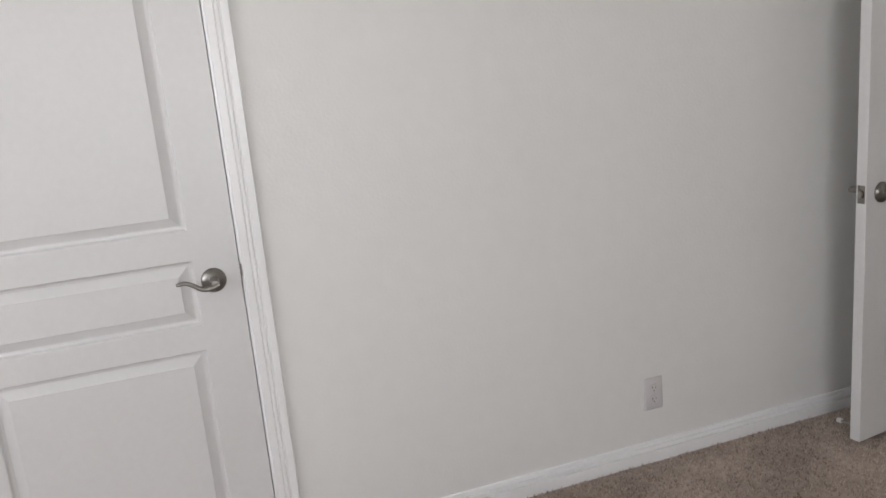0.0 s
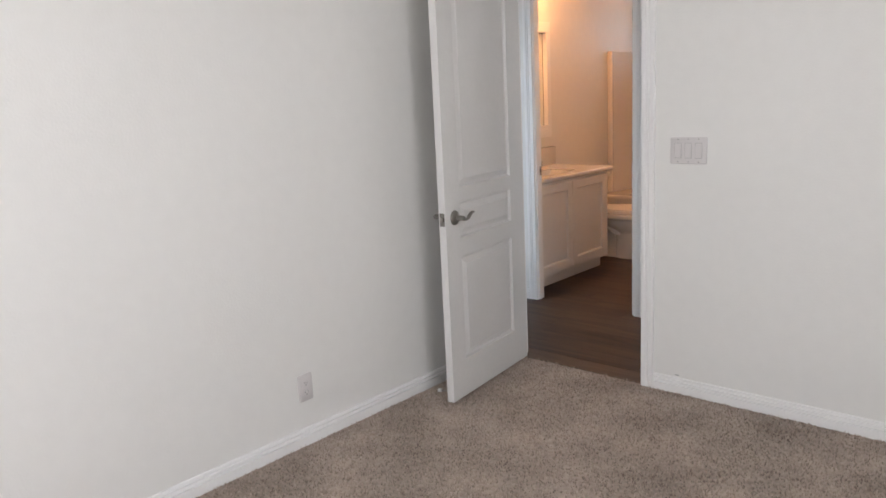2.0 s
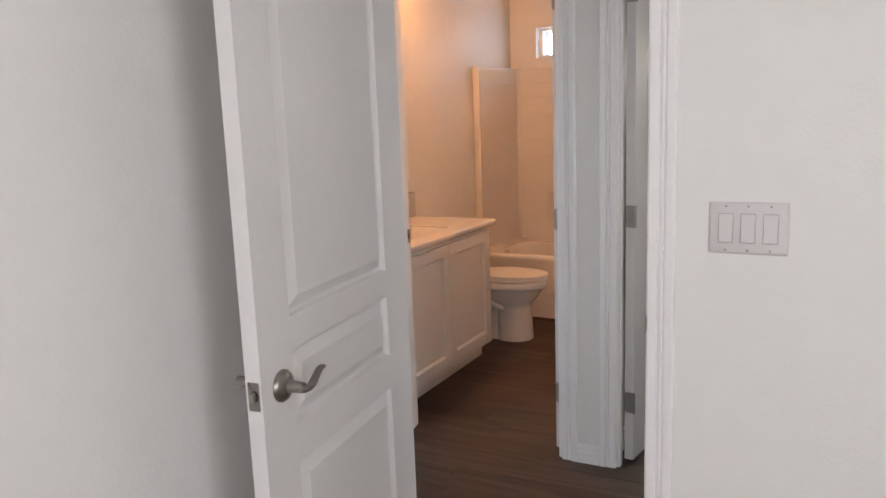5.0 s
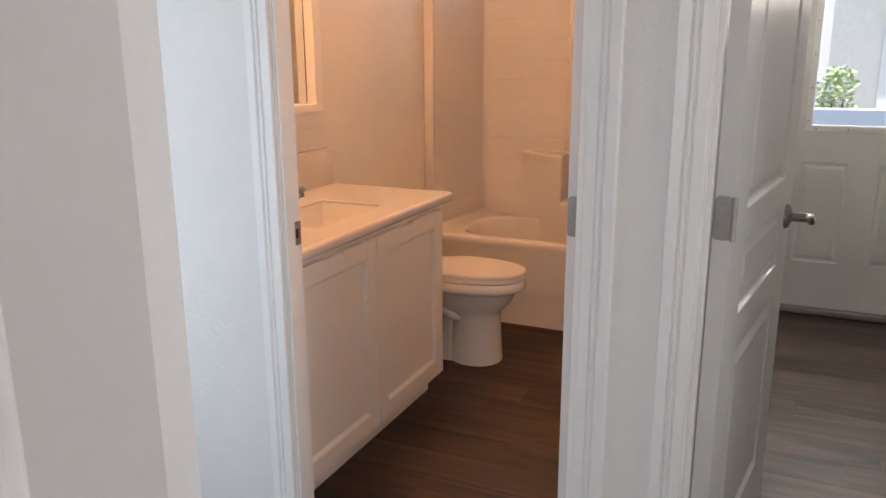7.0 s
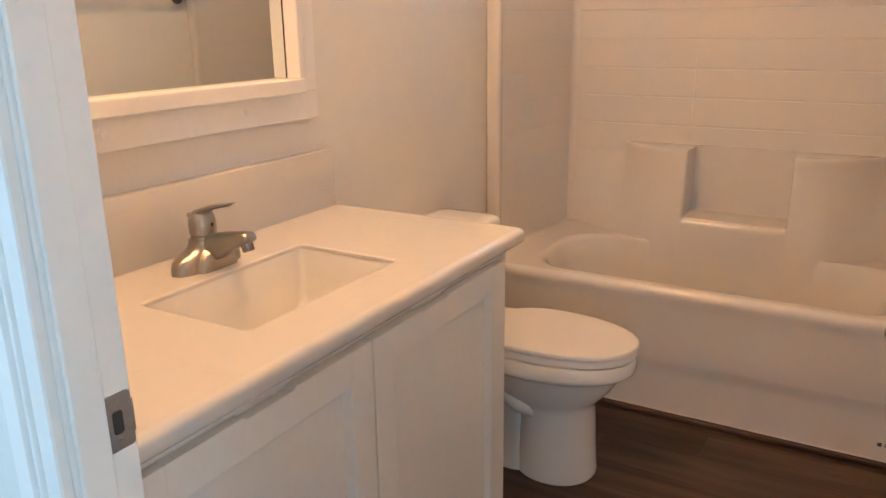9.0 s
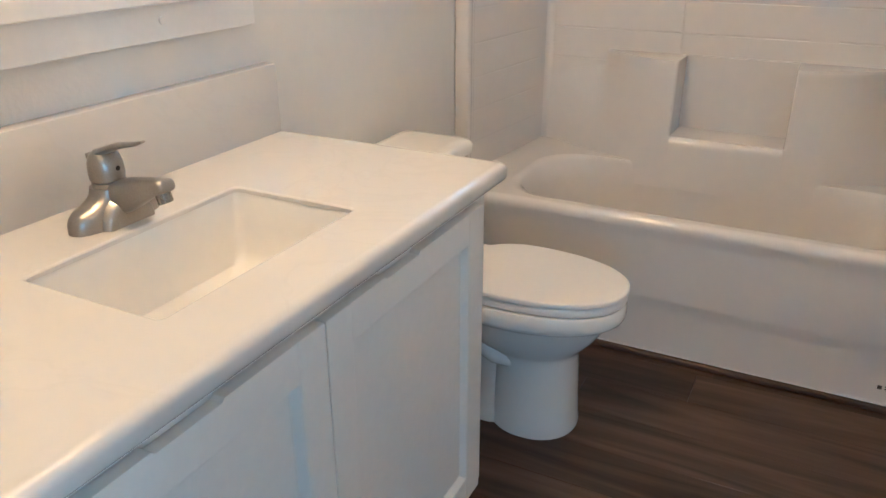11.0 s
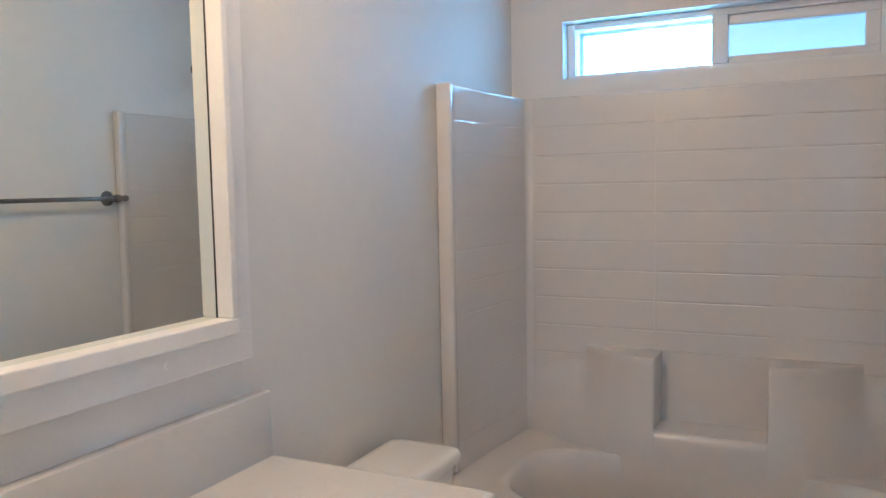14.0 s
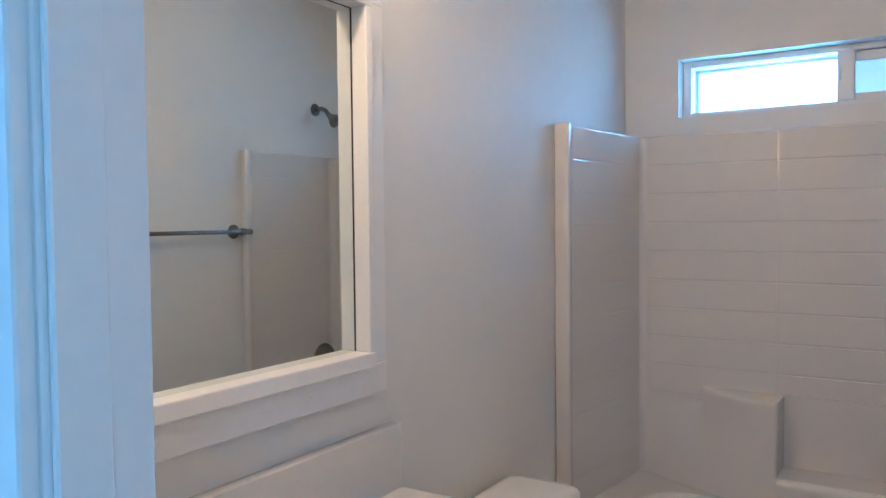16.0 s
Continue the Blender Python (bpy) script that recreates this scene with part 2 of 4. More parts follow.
INK = surface("label_ink", (0.06, 0.06, 0.06), 0.7)


# ---- mesh helpers ----
def group_empty(name, at=(0, 0, 0), label="", category="", group="", kind=""):
    ob = new(name)
    ob.empty_display_size = 0.05
    ob.location = at
    return tagged(ob, label, category, group, kind)


def part(name, bm, material, parent=None, label="", smooth=False):
    me = bpy.data.meshes.new(name)
    bmesh.ops.recalc_face_normals(bm, faces=bm.faces)
    if smooth:
        for f in bm.faces:
            f.smooth = True
    bm.to_mesh(me)
    bm.free()
    me.materials.append(material)
    if smooth:
        me.set_sharp_from_angle(angle=radians(42))
    ob = new(name, me)
    if parent:
        ob.parent = parent
    return tagged(ob, label)


def box(x0, x1, y0, y1, z0, z1, bevel=0.0, segments=2, bm=None):
    bm = bm or bmesh.new()
    made = bmesh.ops.create_cube(bm, size=1.0, matrix=Matrix.Translation(((x0 + x1) / 2, (y0 + y1) / 2, (z0 + z1) / 2)) @ Matrix.Diagonal((x1 - x0, y1 - y0, z1 - z0, 1)))
    if bevel:
        edges = {e for v in made["verts"] for e in v.link_edges}
        bmesh.ops.bevel(bm, geom=list(edges), offset=bevel, segments=segments, affect="EDGES", profile=0.5)
    return bm


def loft(rings, close_first=True, close_last=True, bm=None):
    """Skin over rings that have the same number of points."""
    bm = bm or bmesh.new()
    loops = [[bm.verts.new(p) for p in ring] for ring in rings]
    n = len(loops[0])
    for a, b in zip(loops, loops[1:]):
        for i in range(n):
            bm.faces.new((a[i], a[(i + 1) % n], b[(i + 1) % n], b[i]))
    if close_first:
        bm.faces.new(loops[0][::-1])
    if close_last:
        bm.faces.new(loops[-1])
    return bm


def round_rect(x0, x1, y0, y1, z, r, n=5):
    pts = []
    for cx, cy, a in ((x1 - r, y1 - r, 0), (x0 + r, y1 - r, 90), (x0 + r, y0 + r, 180), (x1 - r, y0 + r, 270)):
        for i in range(n + 1):
            t = radians(a + 90 * i / n)
            pts.append((cx + r * math.cos(t), cy + r * math.sin(t), z))
    return pts


def prism(profile, length, m, bm=None):
    """A profile of (u, v) run along w for that length; m turns u, v, w into the world."""
    return loft([[m @ Vector((u, v, w)) for u, v in profile] for w in (0, length)], bm=bm)


def lathe(profile, m, n=24, bm=None):
    """Rings of (radius, height) about the local z of m."""
    return loft([[m @ Vector((r * math.cos(2 * math.pi * i / n), r * math.sin(2 * math.pi * i / n), h)) for i in range(n)] for r, h in profile], bm=bm)


def tube(points, radii, n=12, bm=None, flat=1.0):
    """A tapered tube along points; flat squeezes it upright."""
    pts = [Vector(p) for p in points]
    rings = []
    for i, p in enumerate(pts):
        d = (pts[min(i + 1, len(pts) - 1)] - pts[max(i - 1, 0)]).normalized()
        ref = Vector((0, 0, 1)) if abs(d.z) < 0.95 else Vector((1, 0, 0))
        s = d.cross(ref).normalized()
        u = s.cross(d).normalized()
        r = radii[i] if isinstance(radii, (list, tuple)) else radii
        rings.append([p + s * r * math.cos(2 * math.pi * k / n) + u * r * flat * math.sin(2 * math.pi * k / n) for k in range(n)])
    return loft(rings, bm=bm)


def along(axis_u, axis_v, axis_w, at):
    return Matrix.Translation(at) @ Matrix((axis_u, axis_v, axis_w)).transposed().to_4x4()


CASING = [(0, 0), (0, 0.009), (0.002, 0.011), (0.021, 0.0115), (0.0235, 0.0075), (0.0265, 0.0075), (0.029, 0.0125), (0.033, 0.0125), (0.0355, 0.0085), (0.038, 0.0085), (0.041, 0.0145),
          (0.050, 0.0155), (0.059, 0.016), (0.062, 0.0125), (0.062, 0)]
BASEBOARD = [(0, 0), (0.014, 0), (0.014, 0.040), (0.005, 0.0412), (0.0045, 0.0465), (0.0125, 0.049), (0.0115, 0.057), (0.0035, 0.0582), (0.003, 0.063), (0.0075, 0.066), (0.006, 0.073), (0, 0.075)]


def wall(name, axis, a0, a1, t0, t1, z0, z1, openings, label, material=WALL):
    """A wall along x or y from a0 to a1, t0 to t1 thick, with openings (from, to, sill, head)."""
    bm = bmesh.new()

    def piece(u0, u1, p, q):
        if u1 - u0 > 1e-4 and q - p > 1e-4:
            box(u0, u1, t0, t1, p, q, bm=bm) if axis == "x" else box(t0, t1, u0, u1, p, q, bm=bm)

    at = a0
    for o0, o1, sill, head in sorted(openings):
        piece(at, o0, z0, z1)
        piece(o0, o1, z0, sill)
        piece(o0, o1, head, z1)
        at = o1
    piece(at, a1, z0, z1)
    return tagged(part(name, bm, material), label, "wall", kind="structure")


def baseboard(axis, a0, a1, face, out, z):
    """A run of baseboard; out is +1 or -1, the side of the wall that it stands on."""
    if axis == "x":
        m = along((0, out, 0), (0, 0, 1), (1, 0, 0), (a0, face, z))
    else:
        m = along((out, 0, 0), (0, 0, 1), (0, 1, 0), (face, a0, z))
    return tagged(part("baseboard", prism(BASEBOARD, a1 - a0, m), TRIM), "white moulded baseboard with two fine grooves along the wall", "baseboard", kind="structure")


def door_frame(axis, a0, a1, t0, t1, head, sides, stop_at, z0=0.0, stop=0.010, far_stop=0.010):
    """Jambs of a doorway whose clear opening is a0 to a1, with casings on the given sides and a stop strip."""
    f = group_empty("door_frame", (0, 0, 0), "white painted door frame with fluted casing", "door frame", kind="structure")

    def put(name, u0, u1, p, q, z_0, z_1, bev=0.0015):
        part(name, box(u0, u1, p, q, z_0, z_1, bev, 1) if axis == "x" else box(p, q, u0, u1, z_0, z_1, bev, 1), TRIM, f)

    put("jamb", a0 - 0.02, a0, t0, t1, z0, head)
    put("jamb", a1, a1 + 0.02, t0, t1, z0, head)
    put("head_jamb", a0 - 0.02, a1 + 0.02, t0, t1, head, head + 0.02)
    if stop_at is not None:
        put("door_stop_strip", a0, a0 + stop, stop_at, stop_at + 0.034, z0, head)
        put("door_stop_strip", a1 - far_stop, a1, stop_at, stop_at + 0.034, z0, head)
        put("door_stop_strip", a0 + stop, a1 - far_stop, stop_at, stop_at + 0.034, head - stop, head)
    for face, out in sides:
        for edge, way in ((a0 - 0.005, -1), (a1 + 0.005, 1)):
            if axis == "x":
                m = along((way, 0, 0), (0, out, 0), (0, 0, 1), (edge, face, z0))
            else:
                m = along((0, way, 0), (out, 0, 0), (0, 0, 1), (face, edge, z0))
            part("casing", prism(CASING, head + 0.005 - z0, m), TRIM, f)
        if axis == "x":
            m = along((0, 0, 1), (0, out, 0), (1, 0, 0), (a0 - 0.067, face, head + 0.005))
        else:
            m = along((0, 0, 1), (out, 0, 0), (0, 1, 0), (face, a0 - 0.067, head + 0.005))
        part("head_casing", prism(CASING, a1 - a0 + 0.134, m), TRIM, f)
    return f


# ---- the large structure ----
CEILING_Z = 2.44
wall("wall_closet", "y", -4.50, 0.0, -0.10, 0.0, -0.03, CEILING_Z, [(-3.394, -2.589, -0.03, 2.07)], "off-white painted bedroom wall with a fine orange-peel texture")
wall("wall_bedroom_door", "x", -0.10, 3.70, 0.0, 0.10, -0.03, CEILING_Z, [(0.070, 0.832, -0.03, 2.07)], "off-white painted wall around the bedroom doorway")
wall("wall_bedroom_side", "y", -4.50, 0.0, 3.60, 3.70, -0.03, CEILING_Z, [(-3.40, -2.00, 0.85, 2.15)], "off-white bedroom wall with a made-up side window")
wall("wall_bedroom_back", "x", -0.10, 3.70, -4.62, -4.50, -0.03, CEILING_Z, [(0.30, 2.50, 0.85, 2.15)], "off-white bedroom wall with a wide window opening")
wall("wall_hall_end_west", "y", 0.10, 1.02, -2.10, -2.00, -0.03, CEILING_Z, [], "off-white end wall of the hall")
# The opening in this wall is made up to hold a fill lamp
wall("wall_hall_south", "x", -2.10, -0.10, 0.0, 0.10, -0.03, CEILING_Z, [(-1.75, -0.55, 0.12, 2.06)], "off-white hall wall with a made-up opening for a fill lamp")
wall("wall_bath_front", "x", -2.10, 1.90, 1.015, 1.085, -0.03, CEILING_Z, [(-0.487, 0.260, -0.03, 2.07), (0.450, 1.240, -0.03, 2.07)], "off-white hall wall with the bathroom and laundry doorways", HALL_WALL)
wall("wall_bath_vanity", "y", 1.085, 3.74, -1.185, -1.092, -0.03, CEILING_Z, [], "off-white textured wall behind the vanity")
wall("wall_bath_partition", "y", 1.085, 3.74, 0.345, 0.435, -0.03, CEILING_Z, [], "off-white partition between bathroom and laundry")
wall("wall_exterior", "x", -1.185, 2.00, 3.74, 3.88, -0.03, CEILING_Z, [(-0.885, 0.203, 1.764, 1.980), (0.485, 1.345, -0.03, 2.07)], "off-white outside wall with a high window and a back door")
# The tall opening here is invented for the hall end lamp
wall("wall_laundry_end", "y", 0.10, 3.74, 1.90, 2.00, -0.03, CEILING_Z, [(0.18, 0.92, 0.30, 2.15)], "off-white end wall with a made-up opening for a fill lamp")
# Both slabs are out of view; their overhang keeps direct sun off the windows
tagged(part("ceiling", box(-2.3, 3.9, -4.9, 4.45, CEILING_Z, CEILING_Z + 0.12), CEIL), "off-white textured ceiling", "ceiling", kind="structure")
tagged(part("roof", box(-2.4, 4.0, -5.0, 4.50, CEILING_Z + 0.124, CEILING_Z + 0.22, 0.02, 1), ROOFING), "low dark shingle roof slab, unseen, with eaves added to keep the sun out", "roof", kind="structure")

door_frame("x", 0.090, 0.812, 0.0, 0.10, 2.05, ((0.0, -1), (0.10, 1)), 0.045)
door_frame("x", -0.465, 0.243, 1.015, 1.085, 2.05, ((1.015, -1),), 1.019, stop=0.006, far_stop=0.012)
door_frame("x", 0.470, 1.220, 1.015, 1.085, 2.05, ((1.015, -1), (1.085, 1)), 1.019)
door_frame("y", -3.374, -2.609, -0.10, 0.0, 2.05, ((0.0, 1),), -0.075)
door_frame("x", 0.505, 1.325, 3.74, 3.88, 2.05, ((3.74, -1),), 3.795, 0.03)

baseboard("y", -2.541, 0.0, 0.0, 1, 0.012)
baseboard("y", -4.50, -3.442, 0.0, 1, 0.012)
baseboard("x", 0.880, 3.588, 0.0, -1, 0.012)
baseboard("y", -4.50, -0.012, 3.60, -1, 0.012)
baseboard("x", 0.012, 3.588, -4.50, 1, 0.012)
baseboard("x", -2.0, -0.535, 1.015, -1, 0.0)
baseboard("x", 0.308, 0.402, 1.015, -1, 0.0)
baseboard("x", 1.288, 1.90, 1.015, -1, 0.0)
baseboard("y", 1.102, 3.72, 0.435, 1, 0.0)
baseboard("x", 1.392, 1.90, 3.74, -1, 0.0)

floor = tagged(part("floor", box(-2.1, 2.0, 0.0, 3.88, -0.06, -0.004), SUBFLOOR), "dark brown wood-look vinyl plank floor", "floor", kind="structure")
carpet = tagged(part("floor_carpet", box(0.0, 3.60, -4.50, 0.012, -0.06, 0.012, 0.010, 2), CARPET), "taupe cut-pile bedroom carpet", "carpet", kind="structure")


# ---- doors ----
def panel_leaf(w, h, t, panels, m):
    """A moulded leaf from local x 0 to w, y 0 to t, z 0 to h, with raised panels (x0, x1, z0, z1) on both faces."""
    bm = bmesh.new()
    xs0, xs1 = panels[0][0], panels[0][1]
    box(0, xs0, 0, t, 0, h, bm=bm)
    box(xs1, w, 0, t, 0, h, bm=bm)
    rails, z = [], 0.0
    for p in panels:
        rails.append((z, p[2]))
        z = p[3]
    rails.append((z, h))
    for z0, z1 in rails:
        box(xs0, xs1, 0, t, z0, z1, bm=bm)
    for x0, x1, z0, z1 in panels:
        for y, s in ((0.0, 1), (t, -1)):
            rings = []
            for inset, depth in ((0, 0), (0.002, 0.0012), (0.005, 0.0110), (0.008, 0.0138), (0.014, 0.0142), (0.018, 0.0125), (0.037, 0.0034), (0.039, 0.0018)):
                yy = y + s * depth
                rings.append([(x0 + inset, yy, z0 + inset), (x1 - inset, yy, z0 + inset), (x1 - inset, yy, z1 - inset), (x0 + inset, yy, z1 - inset)])
            loft(rings, close_first=False, bm=bm)
    bm.transform(m)
    return bm


def lever_handle(parent, base, out, way, name="handle", neck=0.0):
    """A rose, a neck and a wave-shaped lever; out points away from the leaf, way along the lever."""
    out, way, up = Vector(out), Vector(way), Vector((0, 0, 1))
    base = Vector(base)
    h = part(name, lathe([(0.001, 0), (0.033, 0), (0.033, 0.004), (0.030, 0.009), (0.020, 0.013), (0.013, 0.016), (0.0115, 0.042 + neck), (0.011, 0.050 + neck), (0.001, 0.051 + neck)],
                         along(way, out.cross(way), out, base)), DARK_NICKEL, parent, "dark brushed nickel lever handle", smooth=True)
    pts, rad = [], []
    for i in range(17):
        k = i / 16
        lift = min(1.0, max(0.0, (k - 0.42) / 0.40))
        wave = -0.007 * math.sin(math.pi * min(1.0, k / 0.55)) + 0.017 * lift * lift * (3 - 2 * lift) - 0.003 * max(0.0, k - 0.82) / 0.18
        pts.append(base + out * (0.043 + neck + 0.005 * math.sin(k * 3.1)) + way * (-0.010 + 0.104 * k) + up * wave)
        rad.append(0.0112 - 0.0042 * k if k < 0.97 else 0.004)
    part("lever", tube(pts, rad, 12, flat=0.72), DARK_NICKEL, h, smooth=True)
    return h


def hinge(parent, at, across, facing, height=0.084, name="hinge"):
    """A butt hinge: a leaf plate with rounded corners, three screws and a barrel."""
    across, facing = Vector(across), Vector(facing)
    m = along(across, (0, 0, 1), facing, at)
    ring = [(x, y) for x, y, _ in round_rect(-0.002, 0.031, -height / 2, height / 2, 0, 0.009, 4)]
    hg = part(name, prism(ring, 0.0022, m), STEEL, parent, "steel butt hinge with rounded corners")
    for sx, sy in ((0.012, 0.028), (0.022, 0.0), (0.012, -0.028)):
        part("screw", lathe([(0.0005, 0.0022), (0.0038, 0.0022), (0.0034, 0.0031), (0.0005, 0.0031)], m @ Matrix.Translation((sx, sy, 0)), 10), NICKEL, hg)
    part("barrel", lathe([(0.0005, -height / 2), (0.0055, -height / 2), (0.0055, height / 2), (0.0005, height / 2)], along(across, facing, (0, 0, 1), Vector(at) - across * 0.006 + facing * 0.003), 12), STEEL, hg, smooth=True)
    return hg


def strike_plate(at, across, facing, label):
    """A strike plate let into a jamb, with its bolt hole and curved lip."""
    m = along(Vector(across), (0, 0, 1), Vector(facing), at)
    ring = [(x, y) for x, y, _ in round_rect(-0.014, 0.016, -0.029, 0.029, 0, 0.004, 3)]
    p = tagged(part("strike_plate", prism(ring, 0.0018, m), STEEL), label, "strike plate", group="strike plates on door jambs")
    part("bolt_hole", prism([(x, y) for x, y, _ in round_rect(-0.006, 0.005, -0.012, 0.012, 0, 0.003, 3)], 0.0006, m @ Matrix.Translation((0, 0, 0.0018))), SLOT, p)
    part("lip", prism([(0.016, 0), (0.0205, -0.003), (0.0205, -0.0015), (0.016, 0.0018)], 0.034, m @ Matrix.Translation((0, -0.017, 0)) @ Matrix(((1, 0, 0, 0), (0, 0, 1, 0), (0, 1, 0, 0), (0, 0, 0, 1)))), STEEL, p)
    for sy in (-0.021, 0.021):
        part("screw", lathe([(0.0005, 0.0018), (0.0032, 0.0018), (0.003, 0.0027), (0.0005, 0.0027)], m @ Matrix.Translation((0, sy, 0)), 10), NICKEL, p)
    return p


LEAF_PANELS = ((0.130, 0.592, 0.175, 0.660), (0.130, 0.592, 0.745, 0.905), (0.130, 0.592, 0.970, 1.880))


def panel_door(name, w, at, turn, label, z0, flip=False, panels=LEAF_PANELS, h=2.01, z=0.873):
    """A leaf hung at its hinge corner; turn is the angle of its width about z, flip puts its thickness on the other side."""
    d = group_empty(name, at, label, "door", kind="structure")
    d.rotation_euler = (0, 0, radians(turn))
    t = 0.035
    m = Matrix.Translation((0, -t if flip else 0, z0))
    part("leaf", panel_leaf(w, h, t, panels, m), DOOR, d)
    y0, y1 = (-t, 0) if flip else (0, t)
    lat = w - 0.070
    lever_handle(d, (lat, y1, z), (0, 1, 0), (-1, 0, 0))
    lever_handle(d, (lat, y0, z), (0, -1, 0), (-1, 0, 0), neck=0.018)
    edge = part("latch_plate", box(w, w + 0.0016, (y0 + y1) / 2 - 0.0125, (y0 + y1) / 2 + 0.0125, z - 0.029, z + 0.029, 0.0006, 1), DARK_NICKEL, d, "dark nickel latch faceplate")
    part("bolt", box(w + 0.0016, w + 0.011, (y0 + y1) / 2 - 0.006, (y0 + y1) / 2 + 0.006, z - 0.010, z + 0.010, 0.002, 2), NICKEL, edge)
    return d


# the bedroom door stands open towards the closet wall
HINGE_TURN = math.degrees(math.atan2(-0.703, 0.089))
door_bed = panel_door("door_1", 0.706, (0.166, -0.012, 0), HINGE_TURN, "white three-panel bedroom door standing open over the carpet", 0.030, flip=True)
for hz in (0.25, 1.06, 1.86):
    hinge(door_bed, (-0.001, -0.034, hz), (0, 1, 0), (-1, 0, 0))
stop = part("door_stop", tube([(0.655, -0.035, 0.058), (0.655, -0.050, 0.058), (0.657, -0.105, 0.054)], [0.0055, 0.0032, 0.0032], 8), STEEL, door_bed, "spring door stop with a white rubber tip", smooth=True)
part("rubber_tip", tube([(0.657, -0.103, 0.054), (0.657, -0.118, 0.053)], 0.0085, 12), PLASTIC, stop, "white rubber tip", smooth=True)
strike_plate((0.812, 0.018, 0.885), (0, -1, 0), (-1, 0, 0), "steel strike plate on the bedroom door jamb")

# the closet door is shut
CLOSET_PANELS = ((0.118, 0.644, 0.175, 0.668), (0.118, 0.644, 0.738, 0.914), (0.118, 0.644, 0.992, 1.880))
door_closet = panel_door("door_2", 0.760, (-0.003, -3.372, 0), 90, "white three-panel closet door, shut, with a nickel lever", 0.030, panels=CLOSET_PANELS, z=0.884)
strike_plate((-0.018, -2.609, 0.90), (1, 0, 0), (0, -1, 0), "steel strike plate beside the shut closet door")

# the bathroom door is swung right back against the partition
door_bath = panel_door("door_3", 0.680, (0.232, 1.080, 0), 88.0, "white panel bathroom door swung back against the wall", 0.012)
for hz in (0.25, 0.966, 1.80):
    hinge(door_bath, (-0.001, 0.003, hz), (0, 1, 0), (-1, 0, 0))
strike_plate((-0.465, 1.066, 0.872), (0, 1, 0), (1, 0, 0), "steel strike plate on the white bathroom jamb")

# the laundry door is open into the laundry
door_laundry = panel_door("door_4", 0.740, (0.515, 1.080, 0), 82.5, "white panel laundry door open into the laundry room", 0.012)
for hz in (0.25, 0.985, 1.80):
    hinge(door_laundry, (-0.001, 0.003, hz), (0, 1, 0), (-1, 0, 0))


def back_door():
    """A steel back door: embossed lower panels and a glazed upper half in a screwed-on frame."""
    d = group_empty("door_5", (0, 0, 0), "white steel back door with a half-length window", "door", kind="structure")
    y0, y1 = 3.745, 3.790
    gx0, gx1, gz0, gz1 = 0.640, 1.190, 0.922, 1.800
    bm = bmesh.new()
    for x0, x1, z0, z1 in ((0.508, gx0, 0.035, 2.047), (gx1, 1.322, 0.035, 2.047), (gx0, gx1, gz1, 2.047)):
        box(x0, x1, y0, y1, z0, z1, bm=bm)
    cols = ((0.633, 0.850), (0.980, 1.197))
    box(gx0, gx1, y0, y1, 0.770, gz0, bm=bm)
    box(gx0, gx1, y0, y1, 0.035, 0.268, bm=bm)
    box(cols[0][1], cols[1][0], y0, y1, 0.268, 0.770, bm=bm)
    for x0, x1 in ((gx0, cols[0][1]), (cols[1][0], gx1)):
        rings = []
        for inset, depth in ((0, 0), (0.006, 0.006), (0.016, 0.007), (0.030, 0.001)):
            rings.append([(x0 + inset, y0 + depth, 0.268 + inset), (x1 - inset, y0 + depth, 0.268 + inset), (x1 - inset, y0 + depth, 0.770 - inset), (x0 + inset, y0 + depth, 0.770 - inset)])
        loft(rings, close_first=False, bm=bm)
        box(x0, x1, y1 - 0.012, y1, 0.268, 0.770, bm=bm)
    part("leaf", bm, DOOR, d)
    fr = part("window_frame", box(gx0, gx0 + 0.030, y0 - 0.012, y1 + 0.012, gz0, gz1, 0.004, 2), VINYL_FRAME, d, "white plastic glazing frame with screws")
    bm = box(gx1 - 0.030, gx1, y0 - 0.012, y1 + 0.012, gz0, gz1, 0.004, 2)
    box(gx0 + 0.030, gx1 - 0.030, y0 - 0.0115, y1 + 0.0115, gz0, gz0 + 0.028, 0.004, 2, bm=bm)
    box(gx0 + 0.030, gx1 - 0.030, y0 - 0.0115, y1 + 0.0115, gz1 - 0.028, gz1, 0.004, 2, bm=bm)
    part("glazing_bead", bm, VINYL_FRAME, d)
    for i in range(6):
        z = gz0 + 0.05 + i * 0.155
        part("screw", lathe([(0.0005, 0), (0.004, 0), (0.003, 0.002), (0.0005, 0.002)], along((1, 0, 0), (0, 0, -1), (0, -1, 0), (gx0 + 0.012, y0 - 0.012, z)), 8), STEEL, fr)
    for i in range(4):
        x = gx0 + 0.05 + i * 0.14
        part("screw", lathe([(0.0005, 0), (0.004, 0), (0.003, 0.002), (0.0005, 0.002)], along((1, 0, 0), (0, 0, -1), (0, -1, 0), (x, y0 - 0.0115, gz0 + 0.011)), 8), STEEL, fr)
    pane = part("pane", box(gx0 + 0.028, gx1 - 0.028, 3.764, 3.770, gz0 + 0.026, gz1 - 0.026), GLASS, d)
    pane.visible_shadow = False
    part("threshold", box(0.505, 1.325, 3.705, 3.88, 0.002, 0.034, 0.006, 2), STEEL, d, "metal door threshold")
    return d


back_door()


